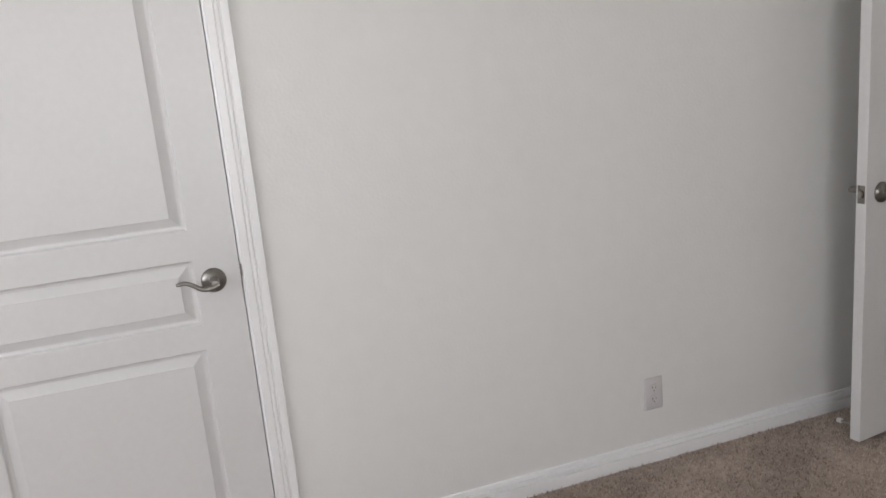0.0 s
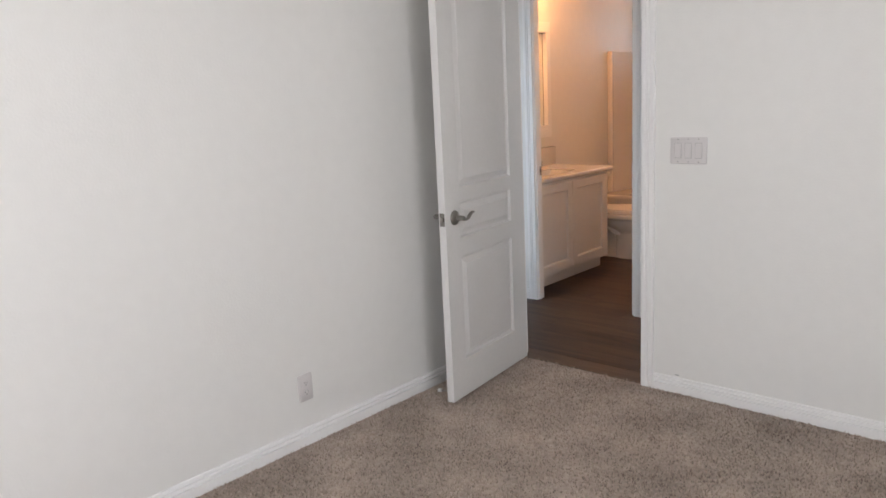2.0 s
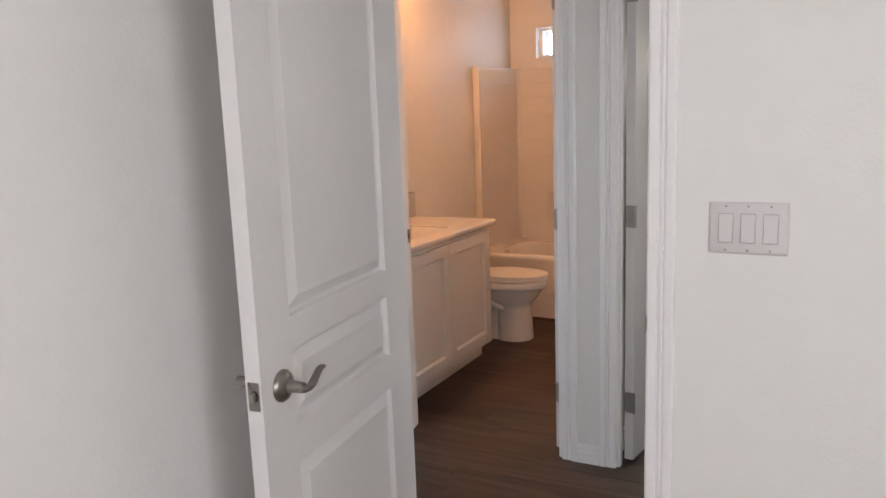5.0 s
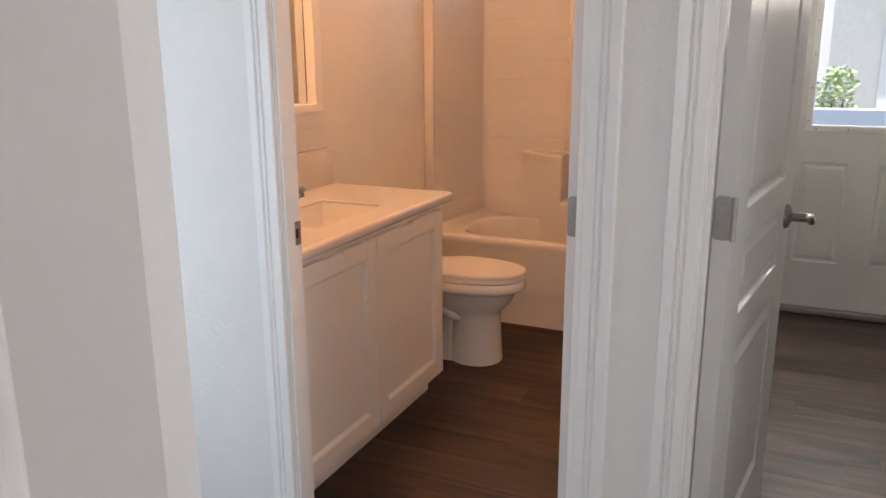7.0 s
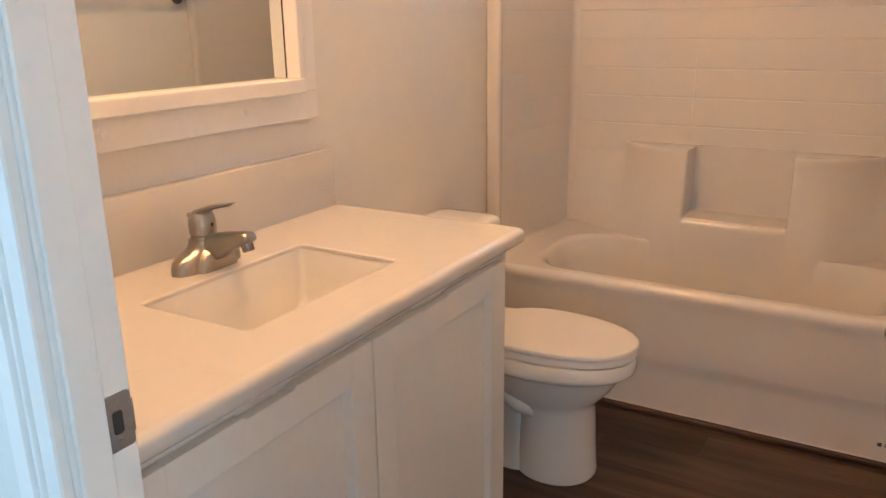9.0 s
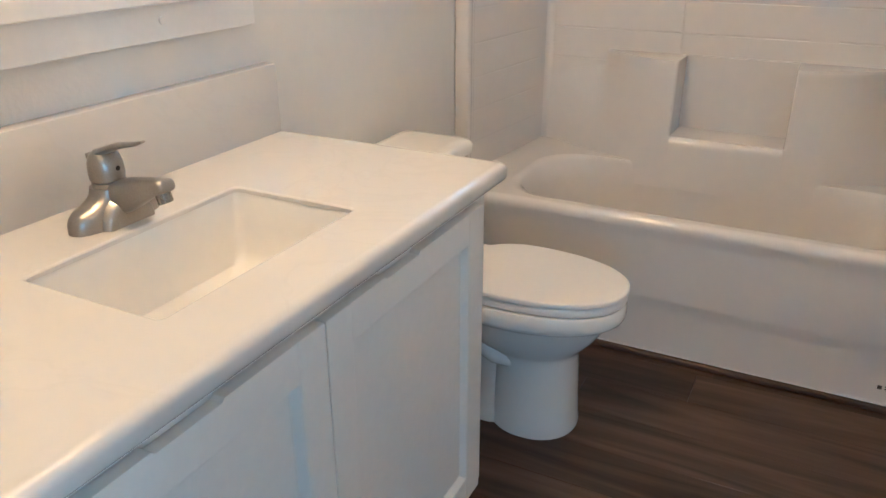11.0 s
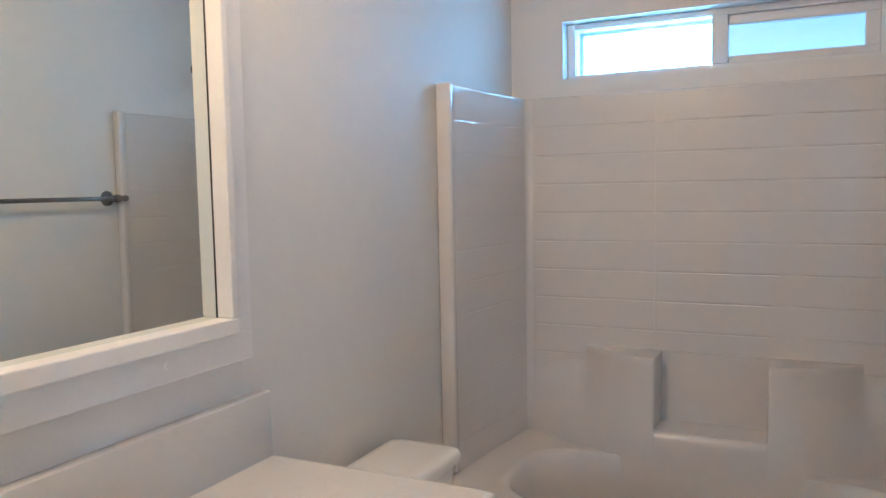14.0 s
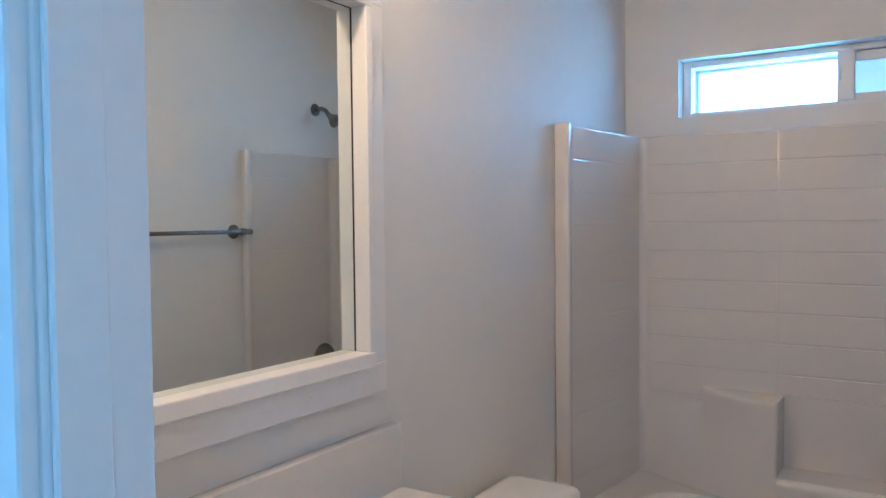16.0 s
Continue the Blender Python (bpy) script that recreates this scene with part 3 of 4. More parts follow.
# ---- windows ----
def bath_window():
    w = group_empty("window_1", (0, 0, 0), "high white vinyl slider window with obscured glass", "window", kind="structure")
    x0, x1, z0, z1, ya, yb = -0.885, 0.203, 1.764, 1.980, 3.805, 3.870
    for name, a in (("window_frame", (x0, x0 + 0.030, ya, yb, z0, z1)), ("window_frame", (x1 - 0.030, x1, ya, yb, z0, z1)), ("window_frame", (x0 + 0.030, x1 - 0.030, ya, yb, z1 - 0.024, z1)),
                    ("window_frame", (x0 + 0.030, x1 - 0.030, ya, yb, z0, z0 + 0.022))):
        part(name, box(*a, 0.003, 2), VINYL_FRAME, w)
    sash = part("sliding_sash", box(-0.355, -0.300, ya - 0.004, yb - 0.025, z0 + 0.022, z1 - 0.024, 0.003, 2), VINYL_FRAME, w)
    part("latch", box(-0.352, -0.342, ya - 0.012, ya - 0.003, 1.855, 1.895, 0.002, 1), VINYL_FRAME, sash)
    for a in ((-0.300, 0.173, z1 - 0.060, z1 - 0.024), (-0.300, 0.173, z0 + 0.022, z0 + 0.048), (0.128, 0.173, z0 + 0.048, z1 - 0.060)):
        part("fixed_sash", box(a[0], a[1], ya + 0.018, yb - 0.006, a[2], a[3], 0.003, 2), VINYL_FRAME, w)
    p = part("pane", box(x0 + 0.028, -0.350, 3.836, 3.841, z0 + 0.020, z1 - 0.022), FROST, w)
    p.visible_shadow = False
    p = part("pane", box(-0.302, 0.130, 3.846, 3.851, z0 + 0.046, z1 - 0.058), FROST, w)
    p.visible_shadow = False
    return w


bath_window()


def bedroom_window():
    w = group_empty("window_2", (0, 0, 0), "wide white bedroom window", "window", kind="structure")
    x0, x1, z0, z1, ya, yb = 0.30, 2.50, 0.85, 2.15, -4.60, -4.54
    for a in ((x0, x0 + 0.05, z0, z1), (x1 - 0.05, x1, z0, z1), (x0 + 0.05, x1 - 0.05, z0, z0 + 0.05), (x0 + 0.05, x1 - 0.05, z1 - 0.05, z1)):
        part("window_frame", box(a[0], a[1], ya, yb, a[2], a[3], 0.004, 2), VINYL_FRAME, w)
    p = part("pane", box(x0 + 0.048, x1 - 0.048, -4.590, -4.584, z0 + 0.048, z1 - 0.048), GLASS, w)
    p.visible_shadow = False


bedroom_window()


def fill_window(name, along_x, a0, a1, p0, p1, z0, z1, glass_at, label):
    """A made-up framed opening round an unseen fill lamp: four frame bars and one pane."""
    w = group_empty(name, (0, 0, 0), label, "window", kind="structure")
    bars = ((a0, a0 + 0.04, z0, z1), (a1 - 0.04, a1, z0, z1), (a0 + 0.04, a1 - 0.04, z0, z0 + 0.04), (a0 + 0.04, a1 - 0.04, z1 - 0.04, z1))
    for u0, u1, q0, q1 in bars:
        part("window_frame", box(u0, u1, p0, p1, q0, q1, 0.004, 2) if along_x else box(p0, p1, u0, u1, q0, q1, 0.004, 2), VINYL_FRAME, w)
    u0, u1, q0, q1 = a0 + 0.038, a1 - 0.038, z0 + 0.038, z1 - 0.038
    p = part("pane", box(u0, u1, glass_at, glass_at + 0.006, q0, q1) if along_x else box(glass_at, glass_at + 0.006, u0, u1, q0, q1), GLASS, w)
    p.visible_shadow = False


fill_window("fill_window_4", True, -1.75, -0.55, 0.006, 0.045, 0.12, 2.06, 0.018, "made-up white framed opening round the hall fill lamp")
fill_window("fill_window_5", False, 0.18, 0.92, 1.945, 1.99, 0.30, 2.15, 1.975, "made-up white framed opening round the hall end fill lamp")


# Made-up window round the side fill lamp, out of view
def side_fill_window():
    w = group_empty("fill_window_3", (0, 0, 0), "made-up white framed side window for the bedroom fill lamp", "window", kind="structure")
    for a in ((-3.40, -3.35, 0.85, 2.15), (-2.05, -2.00, 0.85, 2.15), (-3.35, -2.05, 0.85, 0.90), (-3.35, -2.05, 2.10, 2.15)):
        part("window_frame", box(3.61, 3.65, a[0], a[1], a[2], a[3], 0.004, 2), VINYL_FRAME, w)
    p = part("pane", box(3.674, 3.680, -3.36, -2.04, 0.89, 2.11), GLASS, w)
    p.visible_shadow = False


side_fill_window()


# ---- bedroom things ----
def wall_plate(name, m, w, h, label, category):
    """A bevelled cover plate in local x (across), y (up), z (out)."""
    rings = [round_rect(-w / 2 + i, w / 2 - i, -h / 2 + i, h / 2 - i, z, 0.004, 3) for i, z in ((0, 0), (0, 0.002), (0.0015, 0.0042), (0.005, 0.0058))]
    bm = loft(rings)
    bm.transform(m)
    return tagged(part(name, bm, PLATE, smooth=True), label, category)


def outlet(at):
    m = along((0, 1, 0), (0, 0, 1), (1, 0, 0), at)
    p = wall_plate("power_outlet", m, 0.071, 0.114, "white duplex power outlet low on the bedroom wall", "power outlet")
    for cy in (0.0195, -0.0195):
        f = part("socket", prism([(x, y + cy) for x, y, _ in round_rect(-0.0165, 0.0165, -0.0142, 0.0142, 0, 0.009, 5)], 0.0075, m), PLATE, p, smooth=True)
        for sx, hh in ((-0.0063, 0.008), (0.0063, 0.0065)):
            part("slot", prism([(sx - 0.001, cy - hh / 2 + 0.003), (sx + 0.001, cy - hh / 2 + 0.003), (sx + 0.001, cy + hh / 2 + 0.003), (sx - 0.001, cy + hh / 2 + 0.003)], 0.0004, m @ Matrix.Translation((0, 0, 0.0075))), SLOT, f)
        part("slot", lathe([(0.0003, 0.0075), (0.0022, 0.0075), (0.0022, 0.0079), (0.0003, 0.0079)], m @ Matrix.Translation((0, cy - 0.0075, 0)), 10), SLOT, f)
    part("screw", lathe([(0.0003, 0.0058), (0.003, 0.0058), (0.0025, 0.0068), (0.0003, 0.0068)], m, 10), PLATE, p)
    return p


def triple_switch(at):
    m = along((1, 0, 0), (0, 0, 1), (0, -1, 0), at)
    p = wall_plate("light_switch", m, 0.164, 0.115, "white three-gang rocker switch beside the bedroom door", "light switch")
    for cx in (-0.046, 0.0, 0.046):
        # Solid grey plate: the gap's shade is put into its colour
        hole = part("rocker_gap_shade", prism([(x + cx, y) for x, y, _ in round_rect(-0.0160, 0.0160, -0.0330, 0.0330, 0, 0.002, 2)], 0.0060, m), GAP_SHADE, p, "grey plate standing in for the shadow gap round the rocker")
        bm = bmesh.new()
        loft([[(cx - 0.0145, -0.031, 0.0064), (cx + 0.0145, -0.031, 0.0064), (cx + 0.0145, 0.031, 0.0064), (cx - 0.0145, 0.031, 0.0064)],
              [(cx - 0.0138, -0.030, 0.0105), (cx + 0.0138, -0.030, 0.0105), (cx + 0.0138, 0.0, 0.0075), (cx - 0.0138, 0.0, 0.0075)],
              [(cx - 0.0135, -0.0298, 0.0106), (cx + 0.0135, -0.0298, 0.0106), (cx + 0.0135, 0.0298, 0.0068), (cx - 0.0135, 0.0298, 0.0068)]], bm=bm)
        bm.transform(m)
        part("rocker", bm, PLATE, hole)
        for sy in (-0.0485, 0.0485):
            part("screw", lathe([(0.0003, 0.0058), (0.0028, 0.0058), (0.0024, 0.0067), (0.0003, 0.0067)], m @ Matrix.Translation((cx, sy, 0)), 10), STEEL, p)
    return p


outlet((0.0, -1.344, 0.257))
triple_switch((1.032, 0.0, 1.1225))
tagged(part("paint_chip", prism([(-0.012, 0), (-0.004, 0.002), (0.010, 0.0005), (0.012, -0.001), (0, -0.0012)], 0.0006, along((1, 0, 0), (0, 0, 1), (0, -1, 0), (0.992, 0.0, 0.097))), SLOT), "small dark scuff on the wall above the baseboard", "scuff")


# ---- bathroom: vanity ----
VX, VY0, VY1 = -0.563, 1.092, 2.122


def vanity():
    v = group_empty("vanity_cabinet", (-0.8, 1.62, 0), "white shaker vanity cabinet with two doors and a recessed toe kick", "cabinet")
    inv = Matrix.Translation((0.8, -1.62, 0))

    def vp(name, bm, mat, parent=v, label="", smooth=False):
        bm.transform(inv)
        return part(name, bm, mat, parent, label, smooth)

    bm = box(-1.090, VX - 0.020, VY1 - 0.016, VY1, 0.090, 0.758, 0.001, 1)
    box(-1.090, VX - 0.020, VY0, VY0 + 0.016, 0.090, 0.758, 0.001, 1, bm=bm)
    box(-1.090, VX - 0.020, VY0 + 0.016, VY1 - 0.016, 0.090, 0.106, bm=bm)
    vp("body", bm, CABINET)
    bm = box(VX - 0.020, VX, VY1 - 0.020, VY1, 0.090, 0.758, 0.0012, 1)
    box(VX - 0.020, VX, VY0, VY0 + 0.020, 0.090, 0.758, 0.0012, 1, bm=bm)
    box(VX - 0.020, VX, VY0 + 0.020, VY1 - 0.020, 0.722, 0.758, 0.0012, 1, bm=bm)
    box(VX - 0.020, VX, VY0 + 0.020, VY1 - 0.020, 0.090, 0.118, 0.0012, 1, bm=bm)
    vp("face_frame", bm, CABINET)
    vp("toe_kick", box(-1.090, VX - 0.065, VY0, VY1 - 0.004, 0.0, 0.089), CABINET)
    for y0, y1, pull in ((VY0 + 0.022, 1.5885, 1.352), (1.5915, 2.076, 1.790)):
        z0, z1, s = 0.112, 0.742, 0.057
        d = vp("door", box(VX + 0.001, VX + 0.0055, y0 + s - 0.004, y1 - s + 0.004, z0 + s - 0.004, z1 - s + 0.004), CABINET, label="white shaker cabinet door")
        vp("stile", box(VX + 0.001, VX + 0.019, y0, y0 + s, z0, z1, 0.0015, 2), CABINET, d)
        vp("stile", box(VX + 0.001, VX + 0.019, y1 - s, y1, z0, z1, 0.0015, 2), CABINET, d)
        vp("rail", box(VX + 0.0015, VX + 0.0185, y0 + s, y1 - s, z0, z0 + s, 0.0012, 2), CABINET, d)
        steps = [[(VX + x, y0 + s + i, z0 + s + i), (VX + x, y1 - s - i, z0 + s + i), (VX + x, y1 - s - i, z1 - s - i), (VX + x, y0 + s + i, z1 - s - i)] for x, i in ((0.0184, -0.0005), (0.0172, 0.002), (0.0062, 0.0095), (0.0058, 0.0115))]
        vp("bevel", loft(steps, False, False), CABINET, d)
        # the top rail is scooped for the fingers
        scoop = [(y0 + s, z1 - s), (y1 - s, z1 - s), (y1 - s, z1), (pull + 0.052, z1), (pull + 0.047, z1 - 0.0045), (pull - 0.047, z1 - 0.0045), (pull - 0.052, z1), (y0 + s, z1)]
        vp("rail", prism(scoop, 0.017, along((0, 1, 0), (0, 0, 1), (1, 0, 0), (VX + 0.0015, 0, 0))), CABINET, d)
    return v


vanity()


def vanity_top():
    t = group_empty("countertop", (-0.8, 1.65, 0.79), "white cast-marble vanity top with a moulded front edge and backsplash", "countertop")
    inv = Matrix.Translation((0.8, -1.65, -0.79))
    x0, x1, y0, y1, zt = -1.090, -0.540, 1.088, 2.182, 0.792
    hx0, hx1, hy0, hy1 = -0.902, -0.662, 1.436, 1.840
    rings = []
    for i, z in ((0.026, zt - 0.033), (0.008, zt - 0.0328), (0.003, zt - 0.0312), (0.0005, zt - 0.027), (0.0, zt - 0.022), (0.0, zt - 0.013), (0.0012, zt - 0.008), (0.0045, zt - 0.0035), (0.010, zt - 0.0008), (0.016, zt), (0.0175, zt), (0.024, zt)):
        rings.append(round_rect(x0, x1 - i, y0, y1 - i, z, 0.014, 6))
    for i, z in ((-0.009, zt), (-0.0055, zt), (-0.004, zt), (-0.002, zt - 0.0006), (0.0, zt - 0.0025), (0.0, zt - 0.009)):
        rings.append(round_rect(hx0 + i, hx1 - i, hy0 + i, hy1 - i, z, 0.012, 6))
    rings.append(round_rect(hx0 - 0.03, hx1 + 0.03, hy0 - 0.03, hy1 + 0.03, zt - 0.012, 0.03, 6))
    rings.append(round_rect(x0, x1 - 0.026, y0, y1 - 0.026, zt - 0.0325, 0.014, 6))
    bm = loft(rings, False, False)
    bm.transform(inv)
    part("slab", bm, COUNTER, t, smooth=True)
    bm = box(-1.0915, -1.060, y0, 2.168, zt - 0.002, 0.936, 0.003, 2)
    bm.transform(inv)
    part("backsplash", bm, COUNTER, t, smooth=True)
    rings = []
    for i, z, r in ((-0.012, zt - 0.0105, 0.014), (-0.0012, zt - 0.0095, 0.012), (0.0008, zt - 0.016, 0.012), (0.004, zt - 0.060, 0.014), (0.009, zt - 0.110, 0.016), (0.018, zt - 0.126, 0.02), (0.040, zt - 0.131, 0.02), (0.088, zt - 0.134, 0.015)):
        rings.append(round_rect(hx0 + i, hx1 - i - max(0, i) * 0.3, hy0 + i * 1.6, hy1 - i * 1.6, z, r, 6))
    sink = loft(rings, False, True)
    sink.transform(inv)
    s = part("sink_basin", sink, SINKWARE, t, "white undermount rectangular sink basin", smooth=True)
    bm = lathe([(0.0005, 0), (0.022, 0), (0.022, 0.003), (0.018, 0.0045), (0.010, 0.003), (0.0005, 0.003)], Matrix.Translation((-0.785, 1.638, zt - 0.1345)), 24)
    bm.transform(inv)
    part("drain", bm, NICKEL, s, "nickel sink drain", smooth=True)
    bm = box(-0.742, -0.739, 1.515, 1.560, zt - 0.1325, zt - 0.1316)
    bm.transform(inv)
    part("scuff_mark", bm, SLOT, s, "thin grey scuff in the sink")
    return t


vanity_top()


def faucet():
    z0 = 0.7925
    f = group_empty("sink_faucet", (-0.962, 1.640, z0), "brushed nickel single-lever sink faucet on the vanity top", "faucet")
    rings = []
    for s, w, z in ((1.0, 1.0, 0), (1.0, 1.0, 0.009), (0.985, 0.985, 0.0155), (0.95, 0.96, 0.0215), (0.88, 0.93, 0.0265), (0.78, 0.90, 0.0305), (0.64, 0.88, 0.0345), (0.50, 0.87, 0.039), (0.40, 0.88, 0.045), (0.35, 0.90, 0.055)):
        n = 32
        ring = []
        for i in range(n):
            a = 2 * math.pi * i / n
            c, d = math.cos(a), math.sin(a)
            ring.append((0.0295 * w * math.copysign(abs(c) ** 0.8, c), 0.080 * s * math.copysign(abs(d) ** 0.85, d), z))
        rings.append(ring)
    part("base", loft(rings), NICKEL, f, smooth=True)
    rings = []
    for x, hw, hh in ((0.006, 0.050, 0.050), (0.026, 0.047, 0.044), (0.035, 0.044, 0.040), (0.0385, 0.040, 0.036), (0.039, 0.034, 0.030)):
        rings.append([(x, hw * math.cos(math.pi * k / 16), hh * math.sin(math.pi * k / 16) + 0.0004) for k in range(17)])
    part("skirt", loft(rings), NICKEL, f, "arched front of the faucet body", smooth=True)
    part("body", lathe([(0.0005, 0.010), (0.029, 0.012), (0.027, 0.035), (0.0255, 0.055), (0.0248, 0.0622), (0.0005, 0.063)], Matrix.Identity(4)), NICKEL, f, smooth=True)
    rings = []
    for x, zc, hw, hh in ((-0.006, 0.030, 0.024, 0.026), (0.020, 0.038, 0.0225, 0.0255), (0.045, 0.048, 0.0205, 0.0220), (0.070, 0.0575, 0.0185, 0.0170), (0.094, 0.0650, 0.0170, 0.0130), (0.114, 0.0705, 0.0160, 0.0100), (0.1190, 0.0714, 0.0145, 0.0085), (0.1210, 0.0718, 0.012, 0.006)):
        ring = []
        for i in range(24):
            a = 2 * math.pi * i / 24
            c, d = math.cos(a), math.sin(a)
            dz = hh * math.copysign(abs(d) ** 0.7, d)
            ring.append((x - dz * 0.32, hw * math.copysign(abs(c) ** 0.6, c), zc + dz))
        rings.append(ring)
    sp = part("spout", loft(rings), NICKEL, f, smooth=True)
    part("aerator", lathe([(0.0005, 0), (0.0115, 0.0), (0.0115, 0.022), (0.0105, 0.024), (0.008, 0.024), (0.008, 0.020), (0.0005, 0.020)], along((0, 1, 0), Vector((0.94, 0, 0.34)).normalized(), Vector((0.34, 0, -0.94)).normalized(), (0.1045, 0, 0.0665)), 20), CHROME, sp, smooth=True)
    h = part("handle", lathe([(0.0005, 0.0645), (0.0252, 0.0645), (0.0262, 0.075), (0.0255, 0.090), (0.0215, 0.102), (0.013, 0.109), (0.0005, 0.111)], Matrix.Translation((-0.002, 0, 0)), 24), NICKEL, f, smooth=True)
    part("lever", tube([(-0.014, 0, 0.098), (0.008, 0, 0.110), (0.030, 0, 0.118), (0.055, 0, 0.123), (0.070, 0, 0.126), (0.084, 0, 0.131)], [0.018, 0.017, 0.0135, 0.010, 0.0085, 0.005], 12, flat=0.38), NICKEL, h, smooth=True)
    part("temperature_dot", lathe([(0.0003, 0), (0.004, 0), (0.003, 0.001), (0.0003, 0.001)], along((0, 1, 0), (0, 0, 1), (1, 0, 0), (0.0240, 0, 0.084)), 10), SLOT, h)
    part("lift_rod", tube([(-0.030, 0, 0.030), (-0.031, 0, 0.085), (-0.033, 0, 0.094), (-0.035, 0, 0.100)], [0.003, 0.003, 0.006, 0.0045], 10), NICKEL, f, smooth=True)
    return f


faucet()


# ---- bathroom: mirror ----
def wall_mirror():
    y0, y1, z0, z1 = 1.172, 2.105, 1.018, 1.888
    mm = group_empty("wall_mirror", (-1.075, (y0 + y1) / 2, (z0 + z1) / 2), "wall mirror in a wide white two-step wooden frame", "mirror")
    inv = Matrix.Translation((1.075, -(y0 + y1) / 2, -(z0 + z1) / 2))

    def ring_boards(name, inset, width, xa, xb, bev, label=""):
        a0, a1, b0, b1 = y0 + inset, y1 - inset, z0 + inset, z1 - inset
        if name == "outer_board":
            a0, a1, b1, width = a0 - 0.019, a1 + 0.019, b1 + 0.022, width + 0.018
        sill = width + 0.012 if name == "inner_board" else 0.064
        b0 += 0.020 if name == "inner_board" else 0.0
        for q in ((a0, a1, b0, b0 + sill), (a0, a1, b1 - width, b1), (a0, a0 + width, b0 + sill, b1 - width), (a1 - width, a1, b0 + sill, b1 - width)):
            bm = box(xa, xb, q[0], q[1], q[2], q[3], bev, 2)
            bm.transform(inv)
            part(name, bm, TRIM, mm, label)

    ring_boards("outer_board", 0.0, 0.050, -1.0915, -1.066, 0.002)
    ring_boards("inner_board", 0.042, 0.0205, -1.0915, -1.046, 0.003)
    bm = box(-1.0915, -1.0855, y0 + 0.055, y1 - 0.055, z0 + 0.0845, z1 - 0.055)
    bm.transform(inv)
    part("mirror_glass", bm, MIRROR, mm, "clear silvered mirror glass")
    # Black strips draw the shaded gap between glass and inner board
    bm = bmesh.new()
    g0, g1, h0, h1 = y0 + 0.0628, y1 - 0.0628, z0 + 0.0952, z1 - 0.0628
    for q in ((g0, g1, h1 - 0.0013, h1), (g1 - 0.0013, g1, h0, h1), (g0, g0 + 0.0013, h0, h1)):
        box(-1.0854, -1.0838, q[0], q[1], q[2], q[3], bm=bm)
    bm.transform(inv)
    part("gap_line", bm, GAP_BLACK, mm, "black strips standing in for the thin dark gap round the glass")
    for y, z in ((1.885, 1.052), (1.530, 1.052), (1.905, 1.884), (1.530, 1.884)):
        bm = lathe([(0.0005, 0), (0.0075, 0), (0.0068, 0.002), (0.004, 0.0026), (0.0005, 0.0026)], along((0, 1, 0), (0, 0, 1), (1, 0, 0), (-1.066, y, z)), 12)
        bm.transform(inv)
        part("screw_cap", bm, TRIM, mm)
    return mm


wall_mirror()


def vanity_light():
    """The lit wall fixture above the mirror: never in view, its bar and shades made up."""
    v = group_empty("vanity_light", (-1.092, 1.64, 2.24), "unseen vanity light bar above the mirror, its nickel and three frosted shades made up", "wall lamp")
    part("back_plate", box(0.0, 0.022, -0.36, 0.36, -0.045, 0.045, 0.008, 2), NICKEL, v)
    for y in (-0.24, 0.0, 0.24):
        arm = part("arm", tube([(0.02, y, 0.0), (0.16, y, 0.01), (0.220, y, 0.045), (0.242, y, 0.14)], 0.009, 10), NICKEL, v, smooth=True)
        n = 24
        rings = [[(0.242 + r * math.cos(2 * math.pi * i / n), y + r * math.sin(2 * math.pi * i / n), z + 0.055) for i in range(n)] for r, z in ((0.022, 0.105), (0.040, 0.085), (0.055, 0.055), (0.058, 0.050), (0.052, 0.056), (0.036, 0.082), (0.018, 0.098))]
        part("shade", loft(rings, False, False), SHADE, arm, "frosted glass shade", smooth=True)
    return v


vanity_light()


# ---- bathroom: toilet ----
def egg(cx, cy, front, back, half, z, n=36, power=2.2):
    """An egg outline: front and back are its reach along x from cx, half its half width."""
    ring = []
    for i in range(n):
        a = 2 * math.pi * i / n
        c, s = math.cos(a), math.sin(a)
        rx = front if c > 0 else back
        e = 2 / power
        ring.append((cx + rx * math.copysign(abs(c) ** e, c), cy + half * math.copysign(abs(s) ** e, s), z))
    return ring


def lid_outline(cx, cy, front, back, half, z, i):
    """An egg outline whose back ends in a short square tongue at the hinges."""
    ring = egg(cx, cy, front - i, back - i, half - i, z, n=60)
    return [(cx - back - 0.022 + i, y, q) if x < cx and abs(y - cy) < 0.098 - i else (x, y, q) for x, y, q in ring]


